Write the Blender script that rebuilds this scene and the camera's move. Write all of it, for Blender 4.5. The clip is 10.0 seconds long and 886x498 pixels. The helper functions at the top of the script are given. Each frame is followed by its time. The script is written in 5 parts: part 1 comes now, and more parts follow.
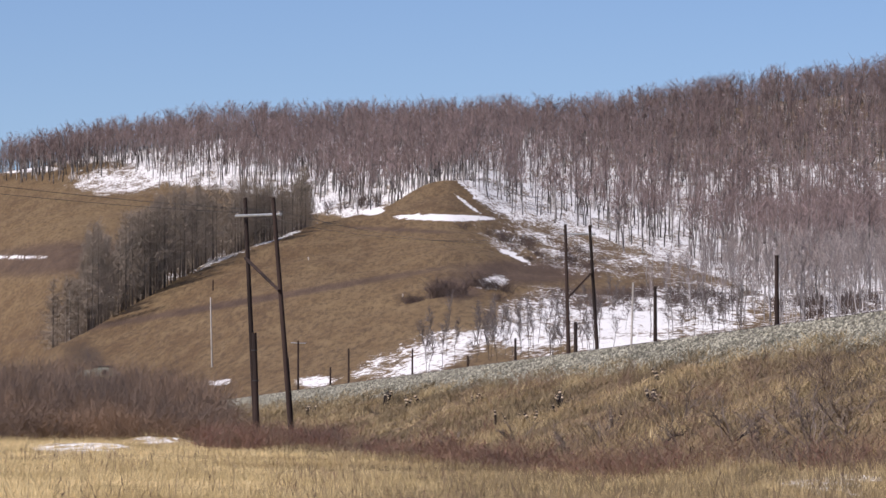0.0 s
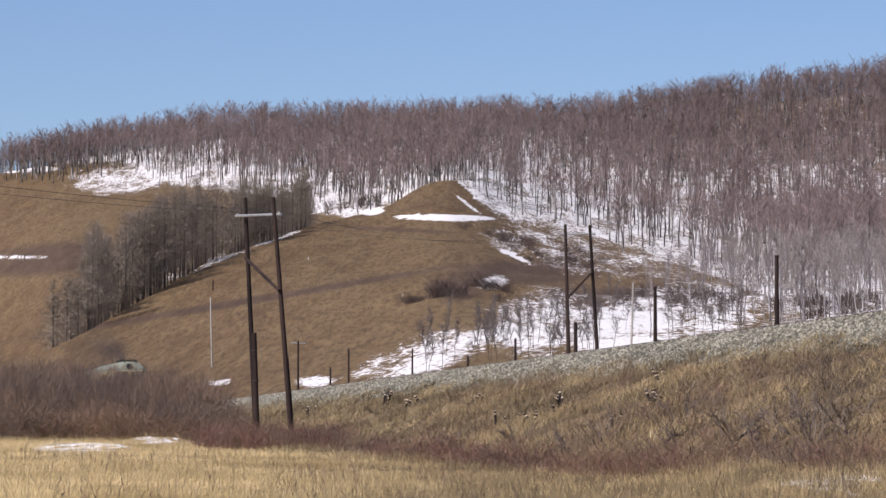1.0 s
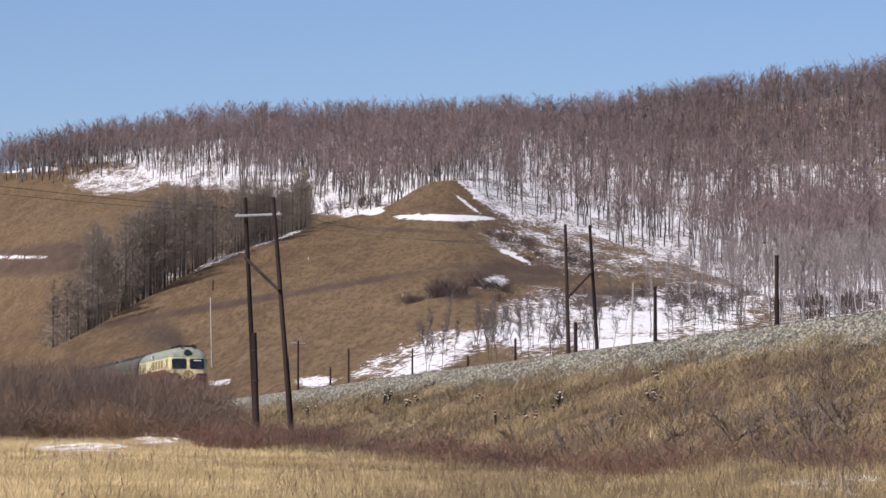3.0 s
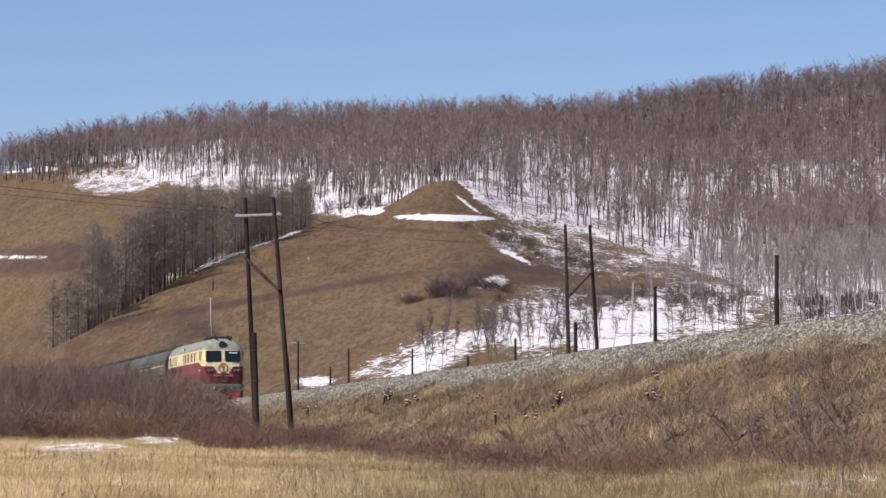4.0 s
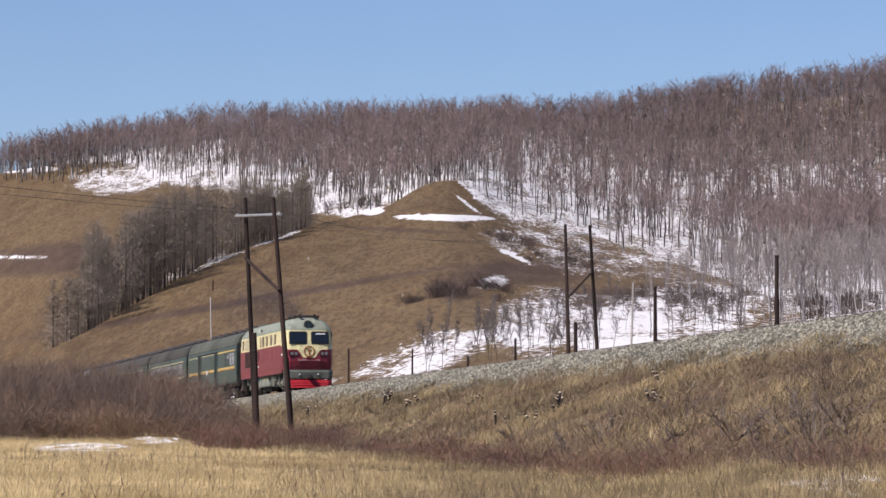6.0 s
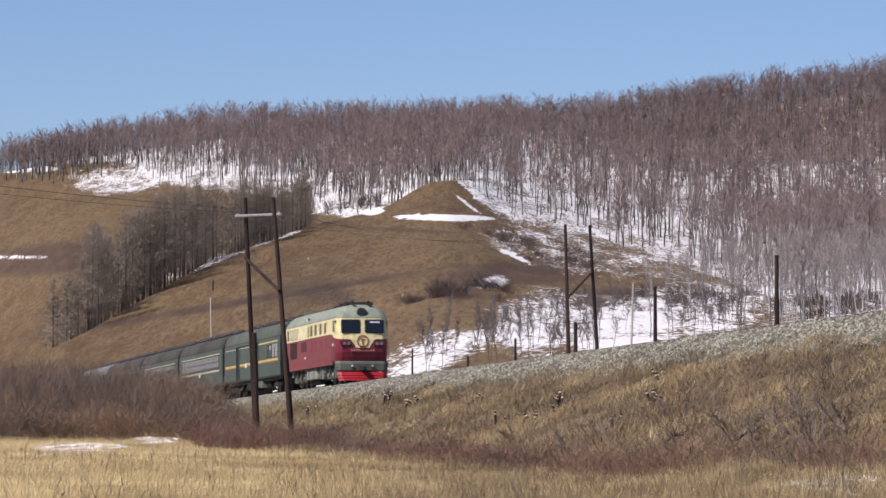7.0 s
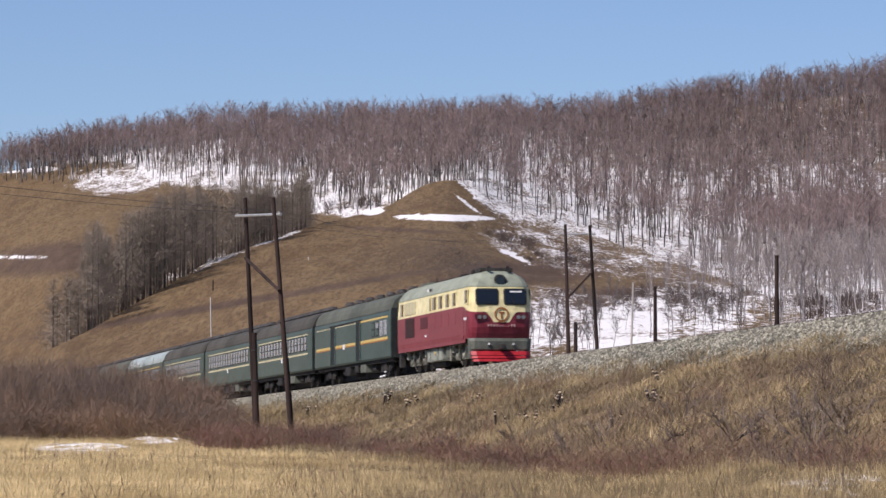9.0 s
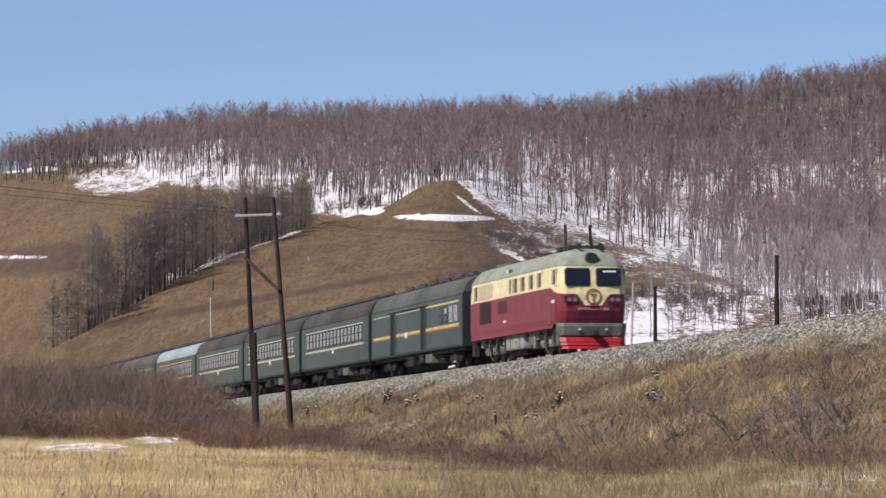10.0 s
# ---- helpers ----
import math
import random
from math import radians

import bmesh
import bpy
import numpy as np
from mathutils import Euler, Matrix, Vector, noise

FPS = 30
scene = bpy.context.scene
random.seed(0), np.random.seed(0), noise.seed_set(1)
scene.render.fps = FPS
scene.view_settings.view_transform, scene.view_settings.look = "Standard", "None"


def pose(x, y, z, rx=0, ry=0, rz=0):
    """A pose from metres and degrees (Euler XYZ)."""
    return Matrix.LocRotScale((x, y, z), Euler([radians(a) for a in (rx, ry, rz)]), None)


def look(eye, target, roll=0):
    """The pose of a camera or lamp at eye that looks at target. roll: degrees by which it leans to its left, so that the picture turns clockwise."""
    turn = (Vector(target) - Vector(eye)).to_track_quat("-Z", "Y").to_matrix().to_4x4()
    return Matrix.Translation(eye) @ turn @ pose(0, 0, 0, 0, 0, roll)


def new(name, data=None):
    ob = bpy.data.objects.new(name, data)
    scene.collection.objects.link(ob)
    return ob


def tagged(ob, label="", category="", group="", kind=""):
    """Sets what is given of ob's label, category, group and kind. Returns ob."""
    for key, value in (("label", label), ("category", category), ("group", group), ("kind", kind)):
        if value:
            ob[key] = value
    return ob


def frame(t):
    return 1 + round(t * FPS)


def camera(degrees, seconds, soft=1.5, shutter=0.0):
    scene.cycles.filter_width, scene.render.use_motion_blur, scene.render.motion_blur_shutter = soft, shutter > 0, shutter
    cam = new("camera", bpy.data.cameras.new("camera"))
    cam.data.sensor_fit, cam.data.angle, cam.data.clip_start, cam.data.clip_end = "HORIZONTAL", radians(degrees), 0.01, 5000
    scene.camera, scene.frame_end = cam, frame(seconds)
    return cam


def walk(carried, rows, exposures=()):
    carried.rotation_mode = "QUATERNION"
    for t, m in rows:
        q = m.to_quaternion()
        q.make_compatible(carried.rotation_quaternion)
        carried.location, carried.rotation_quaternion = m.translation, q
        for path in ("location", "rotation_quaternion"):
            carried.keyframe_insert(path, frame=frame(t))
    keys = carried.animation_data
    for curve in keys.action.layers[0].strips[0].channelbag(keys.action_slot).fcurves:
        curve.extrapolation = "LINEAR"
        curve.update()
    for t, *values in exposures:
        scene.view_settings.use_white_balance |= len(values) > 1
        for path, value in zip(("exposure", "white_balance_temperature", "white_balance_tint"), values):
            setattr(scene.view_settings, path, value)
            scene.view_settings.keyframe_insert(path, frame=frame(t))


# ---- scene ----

# ------------------------------------------------------------ camera
EYE = 1.6
cam = camera(12.22, 10.0, soft=1.5, shutter=0.5)
walk(cam, [(0.0, pose(0, 0, EYE, 92.611, 0, 0)), (10.0, pose(0, 0, EYE, 92.611, 0, 0))])

# ------------------------------------------------------------ light
SUN_FROM = Vector((-0.56, -0.45, 0.70)).normalized()
world = bpy.data.worlds.new("world")
scene.world = world
world.use_nodes = True
wn = world.node_tree
sky = wn.nodes.new("ShaderNodeTexSky")
sky.sky_type = "NISHITA"
sky.sun_disc = False
sky.sun_elevation = math.asin(SUN_FROM.z)
sky.sun_rotation = math.atan2(SUN_FROM.x, SUN_FROM.y)
sky.air_density, sky.dust_density, sky.ozone_density, sky.altitude = 1.0, 0.25, 6.0, 1500
wn.nodes["Background"].inputs[1].default_value = 0.088
wn.links.new(sky.outputs[0], wn.nodes["Background"].inputs[0])
sun = new("sun", bpy.data.lights.new("sun", "SUN"))
sun.data.energy, sun.data.angle, sun.data.color = 4.4, radians(0.5), (1.0, 0.95, 0.87)
sun.matrix_world = look(SUN_FROM * 100, (0, 0, 0))
scene.view_settings.exposure = 0.14
scene.view_settings.use_white_balance = True
scene.view_settings.white_balance_temperature, scene.view_settings.white_balance_tint = 6400, 22

# ------------------------------------------------------------ the lie of the land
rng = np.random.default_rng(7)
TRACK = radians(10.75)            # the line comes towards the viewer, bearing this far to the right
TX, TY, TZ = 6.77, 186.6, EYE + 3.86   # rail top on the centre line at station 0
GRADE = 0.0094
DX, DY = math.sin(TRACK), -math.cos(TRACK)   # direction of travel
NX, NY = -math.cos(TRACK), -math.sin(TRACK)  # towards the camera's side of the line


def station(b, side=0.0, up=0.0):
    """A point b metres back along the line, side metres towards the camera's side, up metres over the rail."""
    return (TX - DX * b + NX * side, TY - DY * b + NY * side, TZ - GRADE * b + up)


def along(X, Y):
    """Station and side distance (positive: away from the camera) of plan points."""
    px, py = X - TX, Y - TY
    return -(px * DX + py * DY), -(px * NX + py * NY)


def smooth(a, b, x):
    t = np.clip((x - a) / (b - a), 0, 1)
    return t * t * (3 - 2 * t)


# bearings in milliradians from straight ahead; rises in milliradians over the eye
CREST = ((-140, -107, -93, -76, -62, -46, -31, -22, -16, -11, -3, 2, 8, 16, 30, 43, 70, 107, 140),
         (17, 24.6, 29.4, 35.5, 40.3, 46.9, 51.9, 54.0, 55.6, 58, 61.3, 62.6, 61.9, 58, 54, 51, 47, 47, 47))
DIP = ((-140, -31, -22, -11, 2, 9, 140), (7, 6, 4.5, 3.5, 2.5, 0, 0))
RIDGE = ((-140, -107, -80, -52, -25, 2, 29, 45, 57, 70, 84, 97, 140),
         (58, 64.6, 69.3, 72.5, 72.9, 74.1, 74.1, 76.3, 77.9, 79.7, 81.3, 82.4, 86))
FAR = 1300.0


def track_depth(beta):
    a = beta / 1000
    b = (TX - a * TY) / (DX - a * DY)
    return np.where(b > -150, np.clip(TY - DY * b, 60, 560), 560)


BETA = np.linspace(-140, 140, 281)
DEPTH = np.concatenate([np.linspace(0, 880, 221), np.linspace(886, 1700, 137), np.linspace(1750, 4000, 20)])


def build_table():
    out = np.zeros((len(BETA), len(DEPTH)))
    for i, be in enumerate(BETA):
        r1 = float(track_depth(be)) + 16
        bench = EYE + 3.2 - 0.0 * be
        rc = max(min(857 + 3.15 * be, 880), r1 + 120)
        ec = np.interp(be, *CREST)
        ed = ec - np.interp(be, *DIP)
        er = np.interp(be, *RIDGE)
        e1 = (bench - EYE) / r1 * 1000
        rm = r1 + 0.5 * (rc - r1)
        em = e1 + (ec - e1) * 0.58
        rs = [0, r1, rm, rc, rc + 55, 0.5 * (rc + 55 + FAR), FAR, FAR + 300, 4000]
        es = [0, e1, em, ec, ed, ed + (er - ed) * 0.56, er, er - 18, er - 45]
        z = np.interp(DEPTH, rs, es) / 1000 * DEPTH + EYE
        out[i] = np.where(DEPTH < r1, bench, z) - bench
    k = np.array([1, 2, 3, 2, 1.0]) / 9
    p = np.pad(out, ((2, 2), (2, 2)), mode="edge")
    p = sum(k[j] * p[j:j + out.shape[0]] for j in range(5))
    return sum(k[j] * p[:, j:j + out.shape[1]] for j in range(5))


TABLE = build_table()


def wave(X, Y, size, seed=0.0):
    """Smooth uneven relief, about -1 to 1."""
    x, y = X / size + seed, Y / size - seed
    return (np.sin(x + 1.7 * np.sin(0.9 * y + seed)) + np.sin(1.3 * y + 1.9 * np.sin(0.8 * x)) + np.sin(2.1 * x - 1.6 * y)) / 3


def ground(X, Y):
    X, Y = np.asarray(X, float), np.asarray(Y, float)
    R = np.hypot(X, Y)
    th = np.arctan2(X, Y)
    be = np.tan(np.clip(th, -0.139, 0.139)) * 1000
    fi = np.interp(be, BETA, np.arange(len(BETA)))
    fj = np.interp(R, DEPTH, np.arange(len(DEPTH)))
    i, j = np.minimum(fi.astype(int), len(BETA) - 2), np.minimum(fj.astype(int), len(DEPTH) - 2)
    a, c = fi - i, fj - j
    hill = (TABLE[i, j] * (1 - a) * (1 - c) + TABLE[i + 1, j] * a * (1 - c) + TABLE[i, j + 1] * (1 - a) * c + TABLE[i + 1, j + 1] * a * c)
    hill = hill * (1 - 0.75 * smooth(0.3, 1.4, np.abs(th)))
    b, side = along(X, Y)
    bb = np.clip(b, -150, 450)
    field = (1.1 + 0.2 * smooth(40, 75, -be)) * smooth(55 - 15 * smooth(30, 80, be), 215 - 90 * smooth(30, 80, be), R) + 0.05 * wave(X, Y, 5)
    field = field + 0.24 * np.exp(-((be + 87) / 12) ** 4 - ((R - 181) / 5) ** 2)
    field = field + (0.34 + 0.16 * wave(X, Y, 0.9)) * np.exp(-((be + 68) / 10) ** 4 - ((R - 206) / 4) ** 2)   # low drift at the field's edge
    bench = TZ - GRADE * bb - 0.75
    front = smooth(-8.5, 1.5, side)
    low = field * (1 - front) + (bench - 0.15) * front
    low = low + smooth(8, 48, side) * (EYE + 3.35 - bench)
    low = np.where(np.abs(th) > 1.2, np.minimum(low, field), low)
    rough = smooth(8, 60, side) * (0.5 * wave(X, Y, 17) + 0.22 * wave(X, Y, 6.1, 3) + 0.9 * wave(X, Y, 61, 5) * smooth(100, 200, hill + 90))
    return low + hill + rough


def rise(X, Y):
    """Bearing and rise in milliradians."""
    R = np.hypot(X, Y)
    return X / Y * 1000, (ground(X, Y) - EYE) / R * 1000


# ------------------------------------------------------------ material helpers
def nodes_of(name):
    m = bpy.data.materials.new(name)
    m.use_nodes = True
    t = m.node_tree
    return m, t, t.nodes["Principled BSDF"]


def add(t, kind, **inputs):
    n = t.nodes.new(kind)
    for key, v in inputs.items():
        n.inputs[key.replace("_", " ")].default_value = v
    return n


def mixed(t, fac, a, b, blend="MIX"):
    n = t.nodes.new("ShaderNodeMix")
    n.data_type, n.blend_type = "RGBA", blend
    for sock, v in ((n.inputs[0], fac), (n.inputs[6], a), (n.inputs[7], b)):
        if hasattr(v, "is_output"):
            t.links.new(v, sock)
        elif isinstance(v, (int, float)):
            sock.default_value = v
        else:
            sock.default_value = (*v, 1)
    return n.outputs[2]


def ramp(t, value, lo, hi):
    n = t.nodes.new("ShaderNodeMapRange")
    n.inputs[1].default_value, n.inputs[2].default_value = lo, hi
    t.links.new(value, n.inputs[0])
    return n.outputs[0]


def grain(t, scale, detail=4.0, rough=0.6, coords="Object", stretch=None):
    c = t.nodes.new("ShaderNodeTexCoord").outputs[coords]
    if stretch:
        mp = t.nodes.new("ShaderNodeMapping")
        mp.inputs["Scale"].default_value = stretch
        t.links.new(c, mp.inputs[0])
        c = mp.outputs[0]
    n = add(t, "ShaderNodeTexNoise", Scale=scale, Detail=detail, Roughness=rough)
    t.links.new(c, n.inputs["Vector"])
    return n.outputs[0]


def bump(t, bsdf, height, strength, dist):
    n = add(t, "ShaderNodeBump", Strength=strength, Distance=dist)
    t.links.new(height, n.inputs["Height"])
    t.links.new(n.outputs[0], bsdf.inputs["Normal"])


def surface(name, dark, light, size, roughness=0.7, metal=0.0, fine=None, bumped=0.0, spread=(0.35, 0.65), stretch=None, random_by=None, random_range=(0.62, 1.3)):
    """Two-tone surface with patches of the given size in metres, a finer grain and relief."""
    m, t, p = nodes_of(name)
    big = grain(t, 1 / size, stretch=stretch)
    col = mixed(t, ramp(t, big, *spread), dark, light)
    small = grain(t, (1 / (fine or size * 0.12)), 3.0, stretch=stretch)
    f = t.nodes.new("ShaderNodeMapRange")
    f.inputs[1].default_value, f.inputs[2].default_value, f.inputs[3].default_value, f.inputs[4].default_value = 0.3, 0.7, 0.78, 1.15
    t.links.new(small, f.inputs[0])
    col = mixed(t, 1.0, col, f.outputs[0], "MULTIPLY")
    if random_by:
        src = t.nodes.new("ShaderNodeObjectInfo").outputs["Random"] if random_by == "object" else t.nodes.new("ShaderNodeNewGeometry").outputs["Random Per Island"]
        g = t.nodes.new("ShaderNodeMapRange")
        g.inputs[3].default_value, g.inputs[4].default_value = random_range
        t.links.new(src, g.inputs[0])
        col = mixed(t, 1.0, col, g.outputs[0], "MULTIPLY")
    t.links.new(col, p.inputs["Base Color"])
    p.inputs["Roughness"].default_value = roughness
    p.inputs["Metallic"].default_value = metal
    p.inputs["Specular IOR Level"].default_value = 0.3
    if bumped:
        bump(t, p, small, bumped, 0.02)
    return m


def ground_material():
    m, t, p = nodes_of("dry_grassland")
    lie = (1.0, 0.08, 1.0)   # the cover runs in long tongues up the slope
    n1, n2, n3 = grain(t, 1 / 22, 5.0, stretch=lie), grain(t, 1 / 3.0, 6.0, 0.7, stretch=lie), grain(t, 1 / 0.7, 4.0, 0.75, stretch=lie)
    col = mixed(t, ramp(t, n1, 0.36, 0.66), (0.128, 0.081, 0.042), (0.185, 0.127, 0.065))
    col = mixed(t, ramp(t, n2, 0.42, 0.75), col, (0.241, 0.172, 0.090))
    col = mixed(t, ramp(t, n3, 0.42, 0.72), col, (0.079, 0.053, 0.031))
    n4 = grain(t, 1 / 0.35, 6.0, 0.75)
    field = t.nodes.new("ShaderNodeAttribute")
    field.attribute_name = "straw"
    col = mixed(t, field.outputs["Fac"], col, mixed(t, ramp(t, n4, 0.3, 0.7), (0.24, 0.165, 0.075), (0.46, 0.35, 0.18)))
    dark = t.nodes.new("ShaderNodeAttribute")
    dark.attribute_name = "scrub"
    col = mixed(t, dark.outputs["Fac"], col, mixed(t, ramp(t, n2, 0.35, 0.7), (0.060, 0.042, 0.034), (0.120, 0.080, 0.058)))
    att = t.nodes.new("ShaderNodeAttribute")
    att.attribute_name = "snow"
    # patches: the cover is broken up by two sizes of noise
    s1, s2 = grain(t, 1 / 4.5, 6.0, 0.78, stretch=(0.8, 0.10, 1.15)), grain(t, 1 / 0.6, 5.0, 0.75, stretch=(1.0, 0.22, 1.0))
    add1 = t.nodes.new("ShaderNodeMath")
    add1.operation = "MULTIPLY_ADD"
    t.links.new(s2, add1.inputs[0])
    add1.inputs[1].default_value = 1.25
    t.links.new(s1, add1.inputs[2])
    sub = t.nodes.new("ShaderNodeMath")
    sub.operation = "ADD"
    t.links.new(add1.outputs[0], sub.inputs[0])
    t.links.new(att.outputs["Fac"], sub.inputs[1])
    cover = ramp(t, sub.outputs[0], 1.58, 1.70)
    col = mixed(t, cover, col, (0.82, 0.81, 0.78))
    t.links.new(col, p.inputs["Base Color"])
    p.inputs["Roughness"].default_value = 0.9
    p.inputs["Specular IOR Level"].default_value = 0.1
    bump(t, p, n3, 0.8, 0.25)
    return m


M_GROUND = ground_material()
M_BARK = surface("birch_bark", (0.055, 0.047, 0.042), (0.46, 0.43, 0.40), 1.2, 0.9, fine=0.3, random_by="island", stretch=(1, 1, 0.35), spread=(0.44, 0.68))
M_TWIG = surface("birch_twigs", (0.152, 0.108, 0.098), (0.31, 0.232, 0.212), 14.0, 0.9, fine=2.5, random_by="island")
M_LARCH = surface("larch_wood", (0.185, 0.153, 0.118), (0.30, 0.248, 0.192), 6.0, 0.9, fine=1.2)
M_LARCHBARK = surface("larch_bark", (0.060, 0.049, 0.041), (0.12, 0.098, 0.080), 1.5, 0.95, fine=0.2, stretch=(1, 1, 0.3))
M_BRUSH = surface("willow_stems", (0.105, 0.074, 0.060), (0.260, 0.172, 0.116), 5.0, 0.85, spread=(0.38, 0.62), fine=1.0, random_by="island")
M_WILLOW = surface("willow_twigs", (0.135, 0.105, 0.086), (0.255, 0.168, 0.110), 7.0, 0.85, spread=(0.40, 0.60), fine=2.0)
M_REDBRUSH = surface("red_stems", (0.125, 0.070, 0.054), (0.28, 0.150, 0.110), 5.0, 0.85, fine=0.8, random_by="island")
M_SAPTWIG = surface("sapling_twigs", (0.105, 0.088, 0.080), (0.21, 0.178, 0.160), 4.0, 0.9, fine=1.0, random_by="island")
M_DARKBRUSH = surface("dark_brush", (0.070, 0.053, 0.048), (0.150, 0.108, 0.088), 4.0, 0.9, fine=0.8, random_by="island")
M_STRAW = surface("dead_grass", (0.31, 0.225, 0.10), (0.85, 0.68, 0.36), 8.0, 0.85, spread=(0.30, 0.60), fine=0.5, random_by="island")
M_DRY = surface("bank_grass", (0.140, 0.107, 0.064), (0.475, 0.375, 0.208), 2.6, 0.9, spread=(0.40, 0.66), fine=0.7, random_by="island")
M_GOLD = surface("golden_grass", (0.24, 0.178, 0.092), (0.62, 0.485, 0.265), 2.0, 0.9, fine=0.6, random_by="island")
M_BANK = surface("bank_soil", (0.09, 0.063, 0.038), (0.24, 0.165, 0.085), 1.4, 0.95, fine=0.18, bumped=0.8)
# bed darker than the stones: shade in the gaps is put in the colour
M_BALLAST = surface("ballast_bed", (0.070, 0.066, 0.050), (0.19, 0.18, 0.142), 0.30, 0.95, fine=0.07, bumped=1.0)
M_STONE = surface("ballast_stone", (0.215, 0.208, 0.158), (0.375, 0.36, 0.28), 1.2, 0.9, fine=0.1, random_by="island", random_range=(0.30, 1.55))
M_RAIL = surface("rail_steel", (0.045, 0.032, 0.026), (0.09, 0.066, 0.052), 0.5, 0.5, 0.6)
M_SLEEPER = surface("sleeper_concrete", (0.28, 0.27, 0.25), (0.42, 0.40, 0.37), 0.6, 0.9)
M_POLE = surface("creosoted_wood", (0.016, 0.010, 0.008), (0.050, 0.031, 0.024), 0.8, 0.85, fine=0.08, stretch=(1, 1, 0.12), bumped=0.4)


# ------------------------------------------------------------ mesh helpers
def mesh_of(name, V, F, mats, index=None, attrs=None, smooth_faces=False):
    """A mesh of triangles or quads from arrays."""
    V, F = np.asarray(V, np.float32), np.asarray(F, np.int32)
    me = bpy.data.meshes.new(name)
    n = F.shape[1]
    me.vertices.add(len(V))
    me.vertices.foreach_set("co", V.ravel())
    me.loops.add(F.size)
    me.loops.foreach_set("vertex_index", F.ravel())
    me.polygons.add(len(F))
    me.polygons.foreach_set("loop_start", np.arange(0, F.size, n, dtype=np.int32))
    if index is not None:
        me.polygons.foreach_set("material_index", np.asarray(index, np.int32))
    for m in mats:
        me.materials.append(m)
    for key, values in (attrs or {}).items():
        me.attributes.new(key, "FLOAT", "POINT").data.foreach_set("value", np.asarray(values, np.float32))
    me.update(calc_edges=True)
    if smooth_faces:
        me.polygons.foreach_set("use_smooth", np.ones(len(F), bool))
    return me


class Sticks:
    """Collects thin tapered rods and blades as triangles."""

    def __init__(self):
        self.V, self.F, self.M, self.n = [], [], [], 0

    def rod(self, points, radii, mat=0, sides=3):
        pts = [Vector(p) for p in points]
        rings = []
        for i, p in enumerate(pts):
            d = (pts[min(i + 1, len(pts) - 1)] - pts[max(i - 1, 0)]).normalized()
            a = d.orthogonal().normalized()
            b = d.cross(a)
            rings.append([p + (a * math.cos(k * math.tau / sides) + b * math.sin(k * math.tau / sides)) * radii[i] for k in range(sides)])
        base = self.n
        for r in rings:
            self.V += [tuple(v) for v in r]
        self.n += len(rings) * sides
        for i in range(len(rings) - 1):
            for k in range(sides):
                a, b = base + i * sides + k, base + i * sides + (k + 1) % sides
                c, d = a + sides, b + sides
                self.F += [(a, b, d), (a, d, c)]
                self.M += [mat, mat]

    def blade(self, p, q, width, mat=0):
        p, q = Vector(p), Vector(q)
        s = (q - p).cross(Vector((rng.normal(), rng.normal(), rng.normal())))
        s = s.normalized() * width / 2 if s.length > 1e-6 else Vector((width / 2, 0, 0))
        self.V += [tuple(p - s), tuple(p + s), tuple(q)]
        self.F.append((self.n, self.n + 1, self.n + 2))
        self.M.append(mat)
        self.n += 3

    def arrays(self):
        return np.array(self.V, np.float32), np.array(self.F, np.int32), np.array(self.M, np.int32)


def scatter(name, templates, places, mats):
    """One mesh of many copies: places rows of x, y, z, turn, height scale, width scale."""
    Vs, Fs, Ms, base = [], [], [], 0
    which = rng.integers(0, len(templates), len(places))
    for k, (V, F, M) in enumerate(templates):
        P = places[which == k]
        if not len(P):
            continue
        c, s = np.cos(P[:, 3])[:, None], np.sin(P[:, 3])[:, None]
        x = (V[None, :, 0] * c - V[None, :, 1] * s) * P[:, 5:6] + P[:, 0:1]
        y = (V[None, :, 0] * s + V[None, :, 1] * c) * P[:, 5:6] + P[:, 1:2]
        z = V[None, :, 2] * P[:, 4:5] + P[:, 2:3]
        Vs.append(np.stack([x, y, z], -1).reshape(-1, 3))
        off = base + np.arange(len(P))[:, None, None] * len(V)
        Fs.append((F[None] + off).reshape(-1, 3))
        Ms.append(np.tile(M, len(P)))
        base += len(P) * len(V)
    return mesh_of(name, np.concatenate(Vs), np.concatenate(Fs), mats, np.concatenate(Ms))


def from_bm(name, bm, material):
    me = bpy.data.meshes.new(name)
    bmesh.ops.recalc_face_normals(bm, faces=bm.faces)
    bm.to_mesh(me)
    bm.free()
    me.materials.append(material)
    return me


def part(name, bm, material, parent, label=""):
    """Links a bmesh as one mesh object under a thing or a part."""
    ob = new(name, from_bm(name, bm, material))
    ob.parent = parent
    return tagged(ob, label)


def box(bm, x0, x1, y0, y1, z0, z1, bevel=0.0):
    vs = [bm.verts.new((x, y, z)) for x in (x0, x1) for y in (y0, y1) for z in (z0, z1)]
    fs = [bm.faces.new([vs[i] for i in q]) for q in ((0, 1, 3, 2), (4, 6, 7, 5), (0, 4, 5, 1), (2, 3, 7, 6), (0, 2, 6, 4), (1, 5, 7, 3))]
    if bevel:
        edges = list({e for f in fs for e in f.edges})
        bmesh.ops.bevel(bm, geom=edges, offset=bevel, segments=2, profile=0.6, affect="EDGES")
    return bm


def boxed(*a, **k):
    return box(bmesh.new(), *a, **k)


